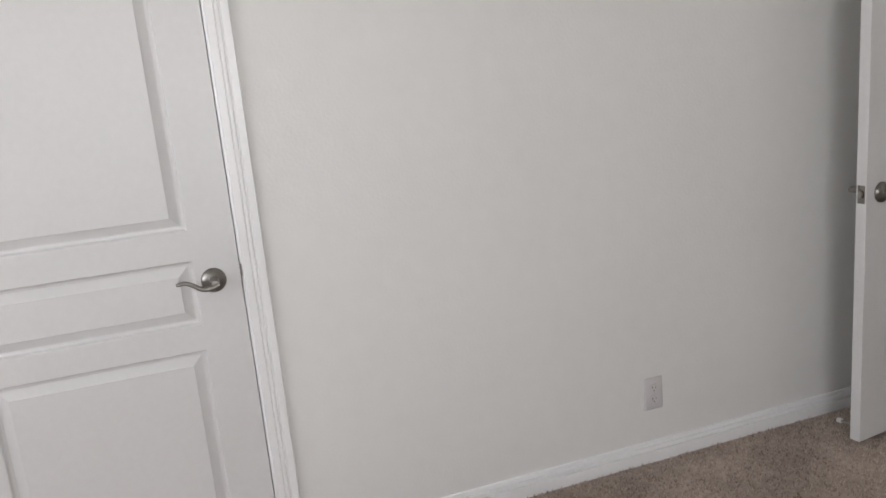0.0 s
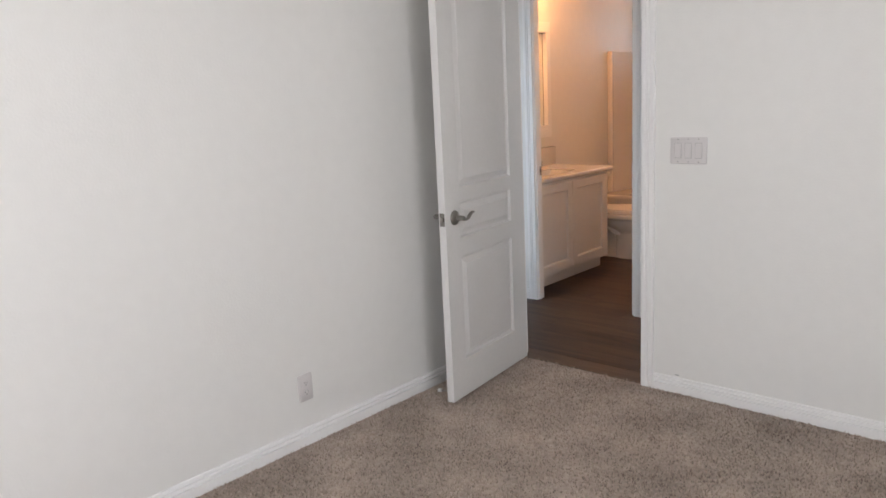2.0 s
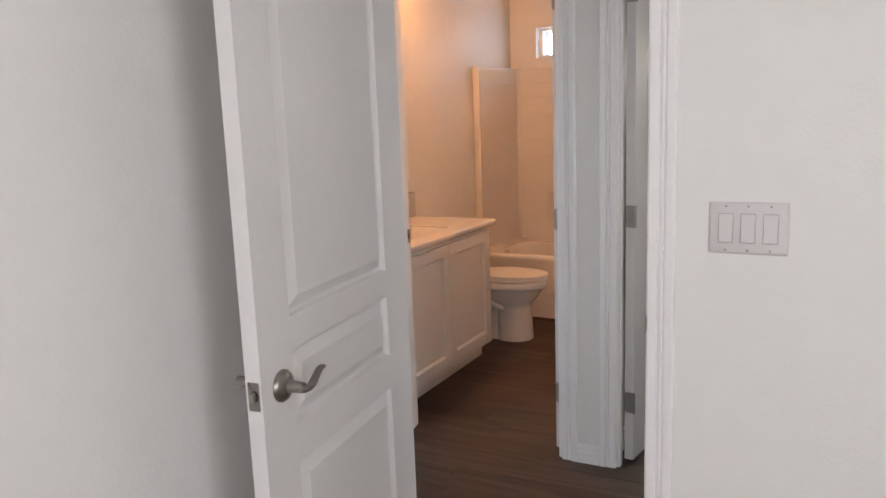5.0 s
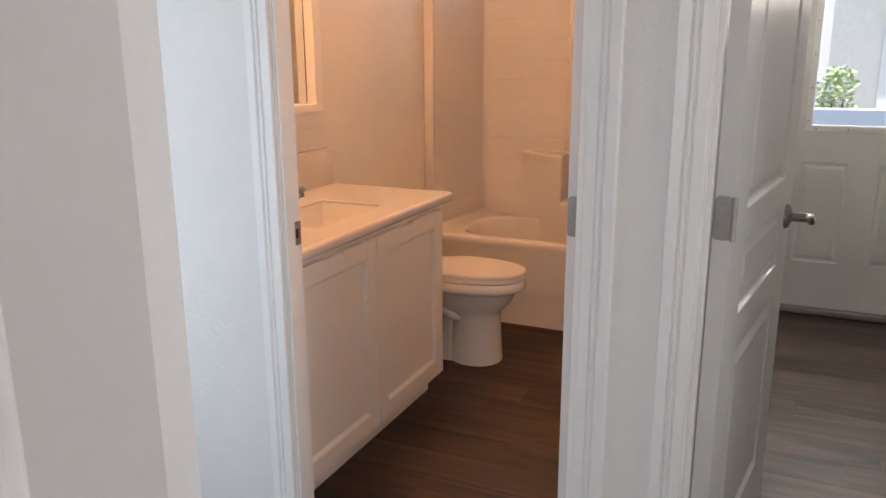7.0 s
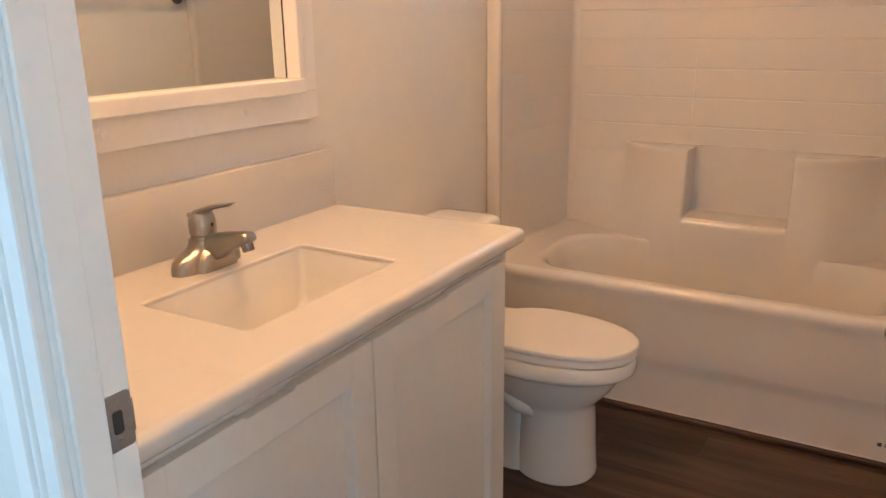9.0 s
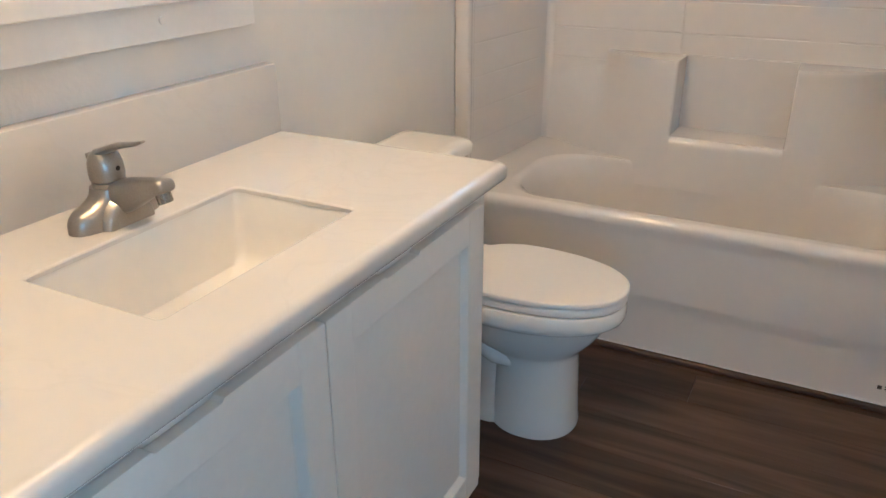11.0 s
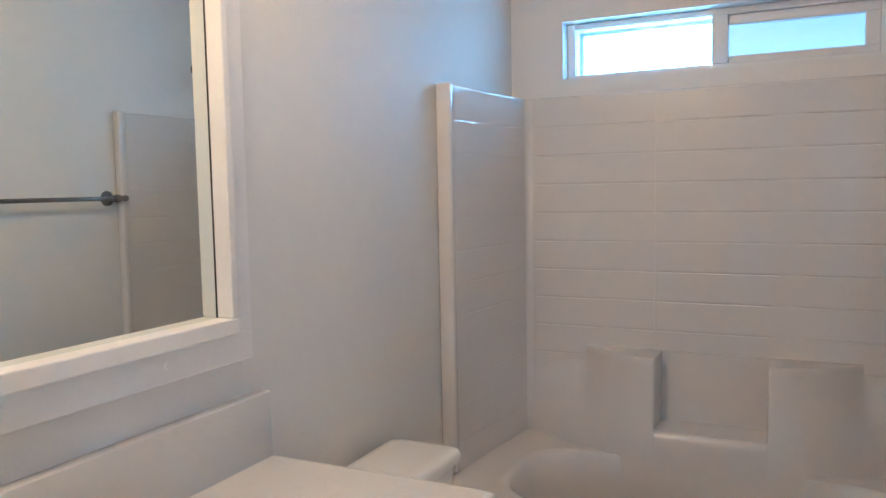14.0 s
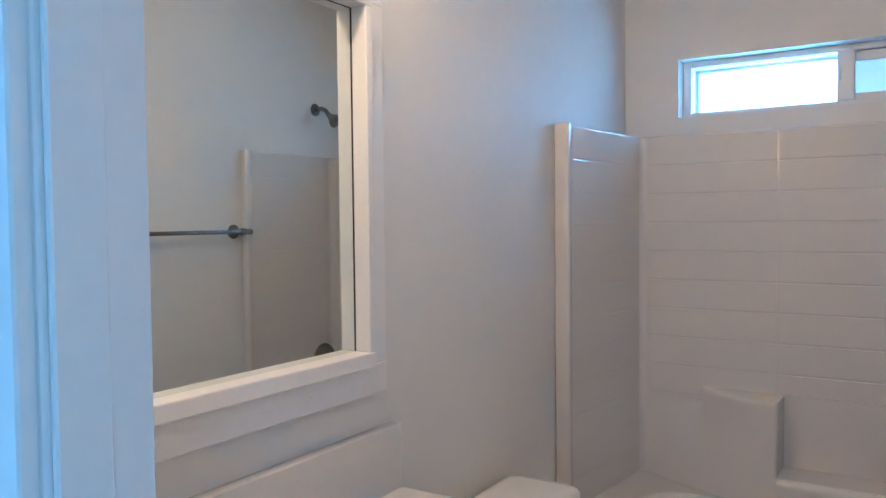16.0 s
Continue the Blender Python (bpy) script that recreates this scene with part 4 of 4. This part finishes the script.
def toilet():
    cy = 2.512
    t = group_empty("toilet", (-0.70, cy, 0), "white porcelain toilet with its lid closed beside the vanity", "toilet")
    inv = Matrix.Translation((0.70, -cy, 0))

    def tp(name, bm, mat=PORCELAIN, parent=t, label="", smooth=True):
        bm.transform(inv)
        return part(name, bm, mat, parent, label, smooth)

    prof = ((-0.580, 0.114, 0.114, 0.109, 0.0), (-0.580, 0.115, 0.115, 0.110, 0.010), (-0.580, 0.112, 0.112, 0.107, 0.026), (-0.580, 0.108, 0.108, 0.103, 0.10), (-0.580, 0.105, 0.106, 0.100, 0.165),
            (-0.582, 0.105, 0.106, 0.099, 0.203), (-0.590, 0.116, 0.120, 0.101, 0.218), (-0.602, 0.136, 0.145, 0.110, 0.231), (-0.614, 0.165, 0.168, 0.122, 0.248), (-0.626, 0.197, 0.188, 0.136, 0.272),
            (-0.638, 0.226, 0.200, 0.147, 0.300), (-0.636, 0.231, 0.208, 0.152, 0.318), (-0.635, 0.236, 0.212, 0.155, 0.324), (-0.635, 0.256, 0.216, 0.160, 0.3275), (-0.635, 0.264, 0.220, 0.164, 0.333), (-0.635, 0.2665, 0.221, 0.1655, 0.340),
            (-0.635, 0.2660, 0.221, 0.165, 0.366), (-0.635, 0.262, 0.218, 0.161, 0.373))
    tp("bowl", loft([egg(cx, cy, f, b, h, z, power=2.15) for cx, f, b, h, z in prof]))
    bm = loft([round_rect(-0.985, -0.64, cy - h, cy + h, z, 0.045, 6) for h, z in ((0.088, 0.0), (0.089, 0.012), (0.080, 0.030), (0.066, 0.10), (0.064, 0.20), (0.078, 0.27), (0.095, 0.32))])
    tp("rear_foot", bm)
    bm = bmesh.new()
    for side in (-1, 1):
        pts = [(-0.830, cy + side * 0.072, 0.312), (-0.765, cy + side * 0.086, 0.280), (-0.705, cy + side * 0.094, 0.245), (-0.655, cy + side * 0.092, 0.214), (-0.620, cy + side * 0.080, 0.196)]
        tube(pts, [0.028, 0.029, 0.028, 0.025, 0.016], 14, bm=bm)
    tp("trapway", bm)
    seat = tp("seat", loft([egg(-0.635, cy, 0.265 - i, 0.190 - i, 0.1545 - i, z) for i, z in ((0.005, 0.3745), (0.0, 0.3775), (0.0, 0.393), (0.003, 0.3965))]), PLASTIC, label="white plastic seat")
    lid = tp("lid", loft([lid_outline(-0.635, cy, 0.268, 0.168, 0.1565, z, i) for i, z in ((0.002, 0.3985), (0.0, 0.400), (0.0, 0.4085), (0.002, 0.4108), (0.006, 0.4120), (0.026, 0.4125))]), PLASTIC, label="closed white plastic lid")
    for sy in (-0.075, 0.075):
        tp("hinge_cap", loft([round_rect(-0.838, -0.808, cy + sy - 0.020, cy + sy + 0.020, z, 0.008, 3) for z in (0.373, 0.400)] + [round_rect(-0.834, -0.812, cy + sy - 0.016, cy + sy + 0.016, 0.406, 0.006, 3)]), PLASTIC, lid)
    tank = tp("tank", loft([round_rect(-1.062 + i * 0.2, -0.860 - i, 2.350 + i, 2.688 - i, z, 0.035, 6) for i, z in ((0.030, 0.372), (0.018, 0.385), (0.012, 0.42), (0.0, 0.637))]))
    tp("deck", loft([round_rect(-1.02, -0.78, cy - 0.115 + i, cy + 0.115 - i, z, 0.04, 6) for i, z in ((0.03, 0.25), (0.0, 0.31), (0.0, 0.3705))]))
    tp("tank_lid", loft([round_rect(-1.068 + i, -0.846 - i, 2.338 + i, 2.700 - i, z, 0.030, 6) for i, z in ((0.008, 0.6375), (0.0, 0.641), (0.0, 0.660), (0.006, 0.670), (0.016, 0.674), (0.035, 0.676))]), parent=tank)
    fl = tp("flush_lever", lathe([(0.0005, 0), (0.012, 0), (0.011, 0.008), (0.0005, 0.009)], along((0, 1, 0), (0, 0, 1), (1, 0, 0), (-0.870, 2.385, 0.60)), 14), CHROME, tank, "chrome flush lever")
    for sy in (-0.095, 0.095):
        tp("bolt_cap", lathe([(0.015, 0.0), (0.014, 0.012), (0.008, 0.019), (0.0005, 0.020)], Matrix.Translation((-0.80, cy + sy * 1.05, 0)), 14), PLASTIC)
    return t


toilet()


# ---- bathroom: tub and surround ----
TX0, TX1 = -1.090, 0.343


def bathtub():
    t = group_empty("bathtub", (-0.39, 3.3, 0), "white acrylic alcove bathtub with a stepped apron", "bathtub")
    inv = Matrix.Translation((0.39, -3.3, 0))
    rings = []
    for y, z, r in ((2.944, 0.0, 0.004), (2.944, 0.100, 0.004), (2.9435, 0.145, 0.004), (2.941, 0.165, 0.004), (2.936, 0.182, 0.004), (2.933, 0.200, 0.004), (2.932, 0.300, 0.004), (2.930, 0.373, 0.004), (2.927, 0.390, 0.006), (2.922, 0.403, 0.008), (2.9205, 0.414, 0.009), (2.9215, 0.424, 0.010), (2.926, 0.4325, 0.012), (2.934, 0.437, 0.016), (2.942, 0.438, 0.02), (2.944, 0.438, 0.02), (2.947, 0.438, 0.02)):
        rings.append(round_rect(TX0, TX1, y, 3.66, z, r, 8))
    for x0, x1, y0, y1, z, r in ((-0.905, 0.268, 2.958, 3.4495, 0.438, 0.15), (-0.901, 0.264, 2.962, 3.4470, 0.438, 0.15), (-0.899, 0.262, 2.964, 3.4460, 0.438, 0.15), (-0.888, 0.252, 2.972, 3.4445, 0.4345, 0.16), (-0.878, 0.244, 2.986, 3.442, 0.424, 0.17), (-0.860, 0.195, 3.004, 3.436, 0.36, 0.17),
                                 (-0.830, 0.180, 3.028, 3.412, 0.20, 0.16), (-0.805, 0.160, 3.050, 3.390, 0.11, 0.14), (-0.77, 0.13, 3.085, 3.345, 0.085, 0.12)):
        rings.append(round_rect(x0, x1, y0, y1, z, r, 8))
    bm = loft(rings, True, True)
    bm.transform(inv)
    tub = part("tub_shell", bm, ACRYLIC, t, smooth=True)
    # maker's sticker: plain bars
    for x0, x1, z0, z1 in ((0.215, 0.226, 0.062, 0.073), (0.232, 0.275, 0.070, 0.073), (0.232, 0.268, 0.063, 0.066)):
        bm = box(x0, x1, 2.9428, 2.9442, z0, z1)
        bm.transform(inv)
        part("label_print", bm, INK, t, "small dark print on the apron")
    return t


bathtub()


tagged(part("trim", box(TX0 + 0.002, TX1 - 0.002, 2.925, 2.9432, 0.0005, 0.017, 0.005, 3), WOOD), "brown wood-look strip along the bathtub apron", "floor trim", kind="structure")
tagged(part("trim_caulk", box(TX0 + 0.002, TX1 - 0.002, 2.9395, 2.9436, 0.0172, 0.0205, 0.0012, 2), PLASTIC), "thin white caulk line over the floor strip", "caulk", kind="structure")


def tub_surround():
    s = group_empty("tub_surround", (-0.39, 3.6, 0.45), "white moulded tub surround with tile relief and shelves", "tub surround")
    inv = Matrix.Translation((0.39, -3.6, -0.45))

    def sp(name, bm, parent=s, smooth=True, label=""):
        bm.transform(inv)
        return part(name, bm, ACRYLIC, parent, label, smooth)

    top, SX = 1.686, -0.987
    back = sp("back_panel", box(TX0, TX1, 3.612, 3.738, 0.4395, top, 0.004, 2))
    left = sp("side_panel", loft([[(TX0 - 0.001, 3.070, z), (TX0 + 0.043, 3.070, z), (SX, 3.612, z), (TX0 - 0.001, 3.612, z)] for z in (0.4395, top)]), smooth=False)
    right = sp("side_panel", box(TX1 - 0.026, TX1 + 0.001, 3.070, 3.612, 0.4395, top, 0.004, 2))
    for x0, x1 in ((TX0 - 0.001, TX0 + 0.050), (TX1 - 0.034, TX1 + 0.001)):
        sp("edge_flange", box(x0, x1, 3.058, 3.086, 0.4395, top + 0.006, 0.008, 3))
    # coved inner corners
    for x, d in ((SX - 0.004, 1), (TX1 - 0.026, -1)):
        prof = [(0, 0)] + [(0.028 - 0.028 * math.sin(radians(a)), 0.028 - 0.028 * math.cos(radians(a))) for a in range(0, 91, 10)]
        sp("corner_cove", prism(prof, top - 0.006 - 0.4395, along((d, 0, 0), (0, -1, 0), (0, 0, 1), (x, 3.612, 0.4395))))
    # tile relief: rows of shallow raised tiles
    row = 0.1045
    shared = {}

    def tile(parent, m, w, h, deep=0.0024):
        key = (round(w, 3), round(h, 3), deep)
        if key not in shared:
            bm = loft([[(0, 0, 0), (w, 0, 0), (w, h, 0), (0, h, 0)],
                       [(0.0006, 0.0055, deep), (w - 0.0006, 0.0055, deep), (w - 0.0006, h - 0.0030, deep), (0.0006, h - 0.0030, deep)]], close_first=False)
            me = bpy.data.meshes.new("tile")
            bm.to_mesh(me)
            bm.free()
            me.materials.append(ACRYLIC)
            shared[key] = me
        ob = new("tile", shared[key])
        ob.parent = parent
        ob.matrix_local = inv @ m
        return ob

    z = top - row - 0.004
    k = 0
    bridges = []
    slope = Vector((SX - TX0 - 0.043, 0.542, 0)).normalized()
    while z > 0.445:
        xa = -0.957
        cuts = [-0.510, 0.258]
        if z > 0.57:
            tile(back, along((1, 0, 0), (0, 0, 1), (0, -1, 0), (xa, 3.6118, z)), -0.5155 - xa, row)
            for x0, x1 in zip(cuts, cuts[1:]):
                tile(back, along((1, 0, 0), (0, 0, 1), (0, -1, 0), (x0, 3.6118, z)), x1 - x0, row)
        if z > 0.57:
            bridges.append((-0.140 + 0.012 * (k % 3), -0.046 + 0.006 * (k % 2), z))
        tile(left, along(slope, (0, 0, 1), (slope.y, -slope.x, 0), (TX0 + 0.0432 + slope.x * 0.030, 3.070 + slope.y * 0.030, z)), 0.450, row, 0.0008)
        tile(right, along((0, -1, 0), (0, 0, 1), (-1, 0, 0), (TX1 - 0.0262, 3.552, z)), 0.454, row, 0.0008)
        z -= row
        k += 1
    # short stretches where the row grooves are not moulded
    for x0, x1, z in bridges:
        sp("groove_gap", box(x0, x1, 3.6098, 3.6118, z - 0.0045, z + 0.0045, 0.0003, 1), parent=back, smooth=False)
    # swelling lower back: two shelves and a soap niche in one moulding
    n0, n1, xl, xr = -0.490, -0.136, -0.986, 0.3165
    edge = ((-0.010, 0), (-0.005, 0.004), (-0.002, 0.02), (0.0, 0.06), (0.0015, 0.14), (0.0025, 1))
    xs = [(xl + (n0 - 0.012 - xl) * i / 22, 0) for i in range(23)] + [(n0 + o, w) for o, w in edge]
    xs += [(n0 + 0.01 + (n1 - n0 - 0.02) * i / 6, 1) for i in range(7)]
    xs += [(n1 - o, w) for o, w in reversed(edge)] + [(n1 + 0.012 + (xr - n1 - 0.012) * i / 20, 0) for i in range(21)]

    def face_y(x, w, z):
        d, span = (max(0.0, n0 - x), n0 - xl) if x < (n0 + n1) / 2 else (max(0.0, x - n1), xr - n1)
        k = min(1.0, max(0.0, d - 0.105) / (span - 0.115))
        y_low, y_top = 3.4405 + 0.172 * k ** 1.12, min(3.6135, 3.463 + 0.1505 * (d / 0.275) ** 1.9)
        b = min(1.0, max(0.0, (z - 0.432) / 0.33))
        b = b * b * (3 - 2 * b)
        column = y_low + (y_top - y_low) * b
        for zz, back_off in ((0.768, 0.0008), (0.774, 0.002), (0.7775, 0.003)):
            column += back_off if z >= zz else 0
        column += 0.003 if z > 0.7784 else 0
        column = 3.6135 if z > 0.7787 else min(3.6135, column)
        niche = 3.4405
        for zz, back_off in ((0.517, 0.0012), (0.525, 0.003), (0.530, 0.005), (0.5325, 0.008)):
            niche += back_off if z >= zz else 0
        niche += 0.008 if z > 0.5347 else 0
        niche = (3.6135 if z > 0.7787 else 3.600) if z > 0.5352 else niche
        y = column + (niche - column) * w
        return y - 0.0046 * (0.432 - z) / 0.072 if z < 0.432 else y

    rings = []
    for z in (0.36, 0.432, 0.46, 0.49, 0.507, 0.517, 0.525, 0.530, 0.5325, 0.5345, 0.5349, 0.5353, 0.59, 0.64, 0.69, 0.73, 0.752, 0.760, 0.768, 0.774, 0.7775, 0.7782, 0.7785, 0.7788):
        rings.append([(x, face_y(x, w, z), z) for x, w in xs] + [(xr, 3.620, z), (xl, 3.620, z)])
    sp("shelf_panel", loft(rings), label="moulded shelves and soap niche")
    return s


tub_surround()


def tub_spout():
    f = group_empty("tub_spout", (0.316, 3.34, 0.50), "nickel tub spout on the end wall of the surround", "tub spout")
    part("escutcheon", lathe([(0.0005, 0), (0.032, 0), (0.030, 0.006), (0.020, 0.010), (0.0005, 0.010)], along((0, 1, 0), (0, 0, 1), (-1, 0, 0), (-0.001, 0, 0)), 20), CHROME, f, smooth=True)
    part("spout_body", tube([(-0.008, 0, 0.0), (-0.05, 0, 0.0), (-0.085, 0, -0.004), (-0.105, 0, -0.016), (-0.110, 0, -0.030)], [0.023, 0.024, 0.024, 0.021, 0.017], 16), CHROME, f, smooth=True)
    return f


tub_spout()


def shower_set():
    sh = group_empty("shower_fixture", (0.345, 3.53, 1.908), "chrome shower arm and head high on the end wall", "shower head")
    part("escutcheon", lathe([(0.0005, 0), (0.030, 0), (0.027, 0.007), (0.014, 0.013), (0.0005, 0.013)], along((0, 1, 0), (0, 0, 1), (-1, 0, 0), (0, 0, 0)), 20), CHROME, sh, smooth=True)
    arm = part("arm", tube([(-0.01, 0, 0), (-0.040, 0, 0.003), (-0.065, 0, -0.008), (-0.085, 0, -0.032)], 0.0105, 12), CHROME, sh, smooth=True)
    part("spray_head", lathe([(0.0005, 0), (0.012, 0), (0.016, 0.018), (0.030, 0.042), (0.033, 0.056), (0.028, 0.060), (0.0005, 0.060)], along((0, 1, 0), Vector((-0.6, 0, 0.8)).normalized(), Vector((-0.8, 0, -0.6)).normalized(), (-0.083, 0, -0.030)), 20), CHROME, arm, smooth=True)
    v = group_empty("shower_valve", (0.317, 3.53, 0.735), "chrome shower valve trim with a lever on the surround", "shower valve")
    part("escutcheon", lathe([(0.0005, 0), (0.078, 0), (0.075, 0.006), (0.040, 0.014), (0.0005, 0.014)], along((0, 1, 0), (0, 0, 1), (-1, 0, 0), (-0.0028, 0, 0)), 28), CHROME, v, smooth=True)
    part("lever", tube([(-0.012, 0, 0), (-0.050, 0, 0), (-0.058, 0, -0.02), (-0.060, 0, -0.07)], [0.020, 0.018, 0.012, 0.008], 12), CHROME, v, smooth=True)


shower_set()


def towel_bar():
    y0, y1, z = 2.415, 3.015, 1.347
    t = group_empty("towel_bar", (0.345, (y0 + y1) / 2, z), "dark nickel towel bar on the bathroom partition wall", "towel bar")
    h = (y1 - y0) / 2
    for sy in (-h, h):
        b = part("bracket", lathe([(0.0005, 0), (0.030, 0), (0.029, 0.006), (0.016, 0.012), (0.011, 0.030), (0.0145, 0.046), (0.016, 0.058), (0.0145, 0.070), (0.0005, 0.073)], along((0, 1, 0), (0, 0, 1), (-1, 0, 0), (0, sy, 0)), 20), CHROME, t, smooth=True)
        part("finial", lathe([(0.0005, 0), (0.008, 0.002), (0.010, 0.014), (0.013, 0.024), (0.011, 0.034), (0.0005, 0.038)], along((1, 0, 0), (0, 0, 1), (0, math.copysign(1, sy), 0), (-0.058, sy + math.copysign(0.012, sy), 0)), 16), CHROME, b, smooth=True)
    part("rail", tube([(-0.058, -h, 0), (-0.058, h, 0)], 0.0085, 14), CHROME, t, smooth=True)
    return t


towel_bar()


# ---- outside the back door ----
tagged(part("ground", box(-600, 600, 3.90, 700, -0.55, -0.45), GROUND), "sunlit pale concrete yard", "ground", kind="structure")
tagged(part("ground", box(-600, 600, -700, 3.88, -0.60, -0.46), GROUND), "pale ground around the house", "ground", kind="structure")


def neighbour_house():
    h = group_empty("neighbour_house", (1.0, 8.6, -0.45), "grey neighbouring house with white trim", "house")
    part("wall", box(-6, 6, -0.012, 3.0, 0, 3.2), SIDING, h)
    part("roof", box(-6.4, 6.4, -0.45, 3.4, 3.21, 3.36, 0.03, 1), ROOFING, h)
    part("corner_board", box(-0.36, -0.24, -0.045, -0.014, 0, 3.2, 0.004, 1), TRIM, h)
    # Made-up window; its white frame stands in for a bright sunlit patch
    win = part("window", box(0.30, 0.42, -0.045, -0.014, 0.9, 2.4, 0.004, 1), TRIM, h)
    part("frame", box(0.42, 1.30, -0.045, -0.014, 2.28, 2.4, 0.004, 1), TRIM, win)
    part("frame", box(1.18, 1.30, -0.045, -0.014, 0.9, 2.28, 0.004, 1), TRIM, win)
    part("pane", box(0.42, 1.18, -0.020, -0.014, 0.9, 2.28), GLASS, win)
    return h


neighbour_house()
# Assumed wall for a pale blue band below the shrub, nature unknown
tagged(part("yard_wall", box(-4, 6, 6.10, 6.24, -0.45, 0.885, 0.01, 1), BLUEWALL), "low pale blue yard wall", "wall")


def shrub(at):
    s = group_empty("shrub", at, "small sunlit green leafy shrub behind the yard wall", "shrub")
    rng = random.Random(5)
    bm = bmesh.new()
    for i in range(7):
        a = i * 0.9
        tube([(0, 0, 0), (0.04 * math.cos(a), 0.04 * math.sin(a), 0.7), (0.10 * math.cos(a), 0.10 * math.sin(a), 1.35)], [0.014, 0.010, 0.004], 6, bm=bm)
    part("stems", bm, BARK, s)
    bm = bmesh.new()
    for i in range(900):
        a, r = rng.uniform(0, 6.28), rng.uniform(0, 1) ** 0.5
        z = rng.uniform(0.75, 1.62)
        w = 0.19 * math.sqrt(max(0.05, 1 - ((z - 1.15) / 0.55) ** 2)) * rng.uniform(0.75, 1.1)
        p = Vector((r * w * math.cos(a), r * w * math.sin(a), z))
        m = Matrix.Translation(p) @ Euler((rng.uniform(-1, 1), rng.uniform(-1, 1), rng.uniform(0, 6.28))).to_matrix().to_4x4()
        l, b = rng.uniform(0.035, 0.06), rng.uniform(0.014, 0.024)
        vs = [bm.verts.new(m @ Vector(q)) for q in ((0, 0, 0), (b, l * 0.4, 0.006), (0, l, 0), (-b, l * 0.4, 0.006))]
        bm.faces.new(vs)
    part("crown", bm, LEAF, s)
    return s


shrub((0.86, 6.75, -0.45))


# ---- floor pieces last ----
def vinyl_planks():
    rng = random.Random(11)
    width, length = 0.152, 1.22
    cut = {}

    def plank_mesh(l):
        l = round(l, 2)
        if l not in cut:
            bm = box(0, l - 0.0005, 0, width - 0.0005, -0.006, 0.0, 0.0007, 1)
            cut[l] = bpy.data.meshes.new("plank")
            bm.to_mesh(cut[l])
            bm.free()
            cut[l].materials.append(WOOD)
        return cut[l]

    y = 0.014
    while y < 3.72:
        x = -2.08 - round(rng.uniform(0, 0.9), 2)
        low, high = (-2.05 if y < 1.0 else -1.14), 1.95
        while x < high:
            x0, x1 = max(x, low), min(x + length, high)
            if x1 - x0 > 0.03:
                ob = new("plank", plank_mesh(x1 - x0))
                ob.location = (x0, y, 0)
                ob.parent = floor
            x += length
        y += width


vinyl_planks()


def carpet_pile():
    """Short yarn tufts over the part of the carpet that is walked and seen."""
    rng = np.random.default_rng(3)
    n = 95000
    x = rng.uniform(0.014, 2.95, n)
    y = rng.uniform(-2.75, 0.006, n)
    h = rng.uniform(0.006, 0.0125, n)
    r = rng.uniform(0.0022, 0.0042, n)
    a = rng.uniform(0, 6.28, n)
    lean = rng.normal(0, 0.0038, (n, 2))
    v = np.zeros((n, 4, 3))
    for k in range(3):
        v[:, k, 0] = x + r * np.cos(a + k * 2.094)
        v[:, k, 1] = y + r * np.sin(a + k * 2.094)
        v[:, k, 2] = 0.0115
    v[:, 3, 0], v[:, 3, 1], v[:, 3, 2] = x + lean[:, 0], y + lean[:, 1], 0.0115 + h
    base = np.arange(n)[:, None] * 4
    f = np.concatenate([base + np.array(t) for t in ((0, 1, 3), (1, 2, 3), (2, 0, 3))], 0)
    me = bpy.data.meshes.new("carpet_pile")
    me.from_pydata(v.reshape(-1, 3).tolist(), [], f.tolist())
    me.materials.append(PILE)
    return tagged(new("carpet_pile", me), "short twisted taupe carpet yarn tufts", "carpet pile", kind="stuff")


carpet_pile()
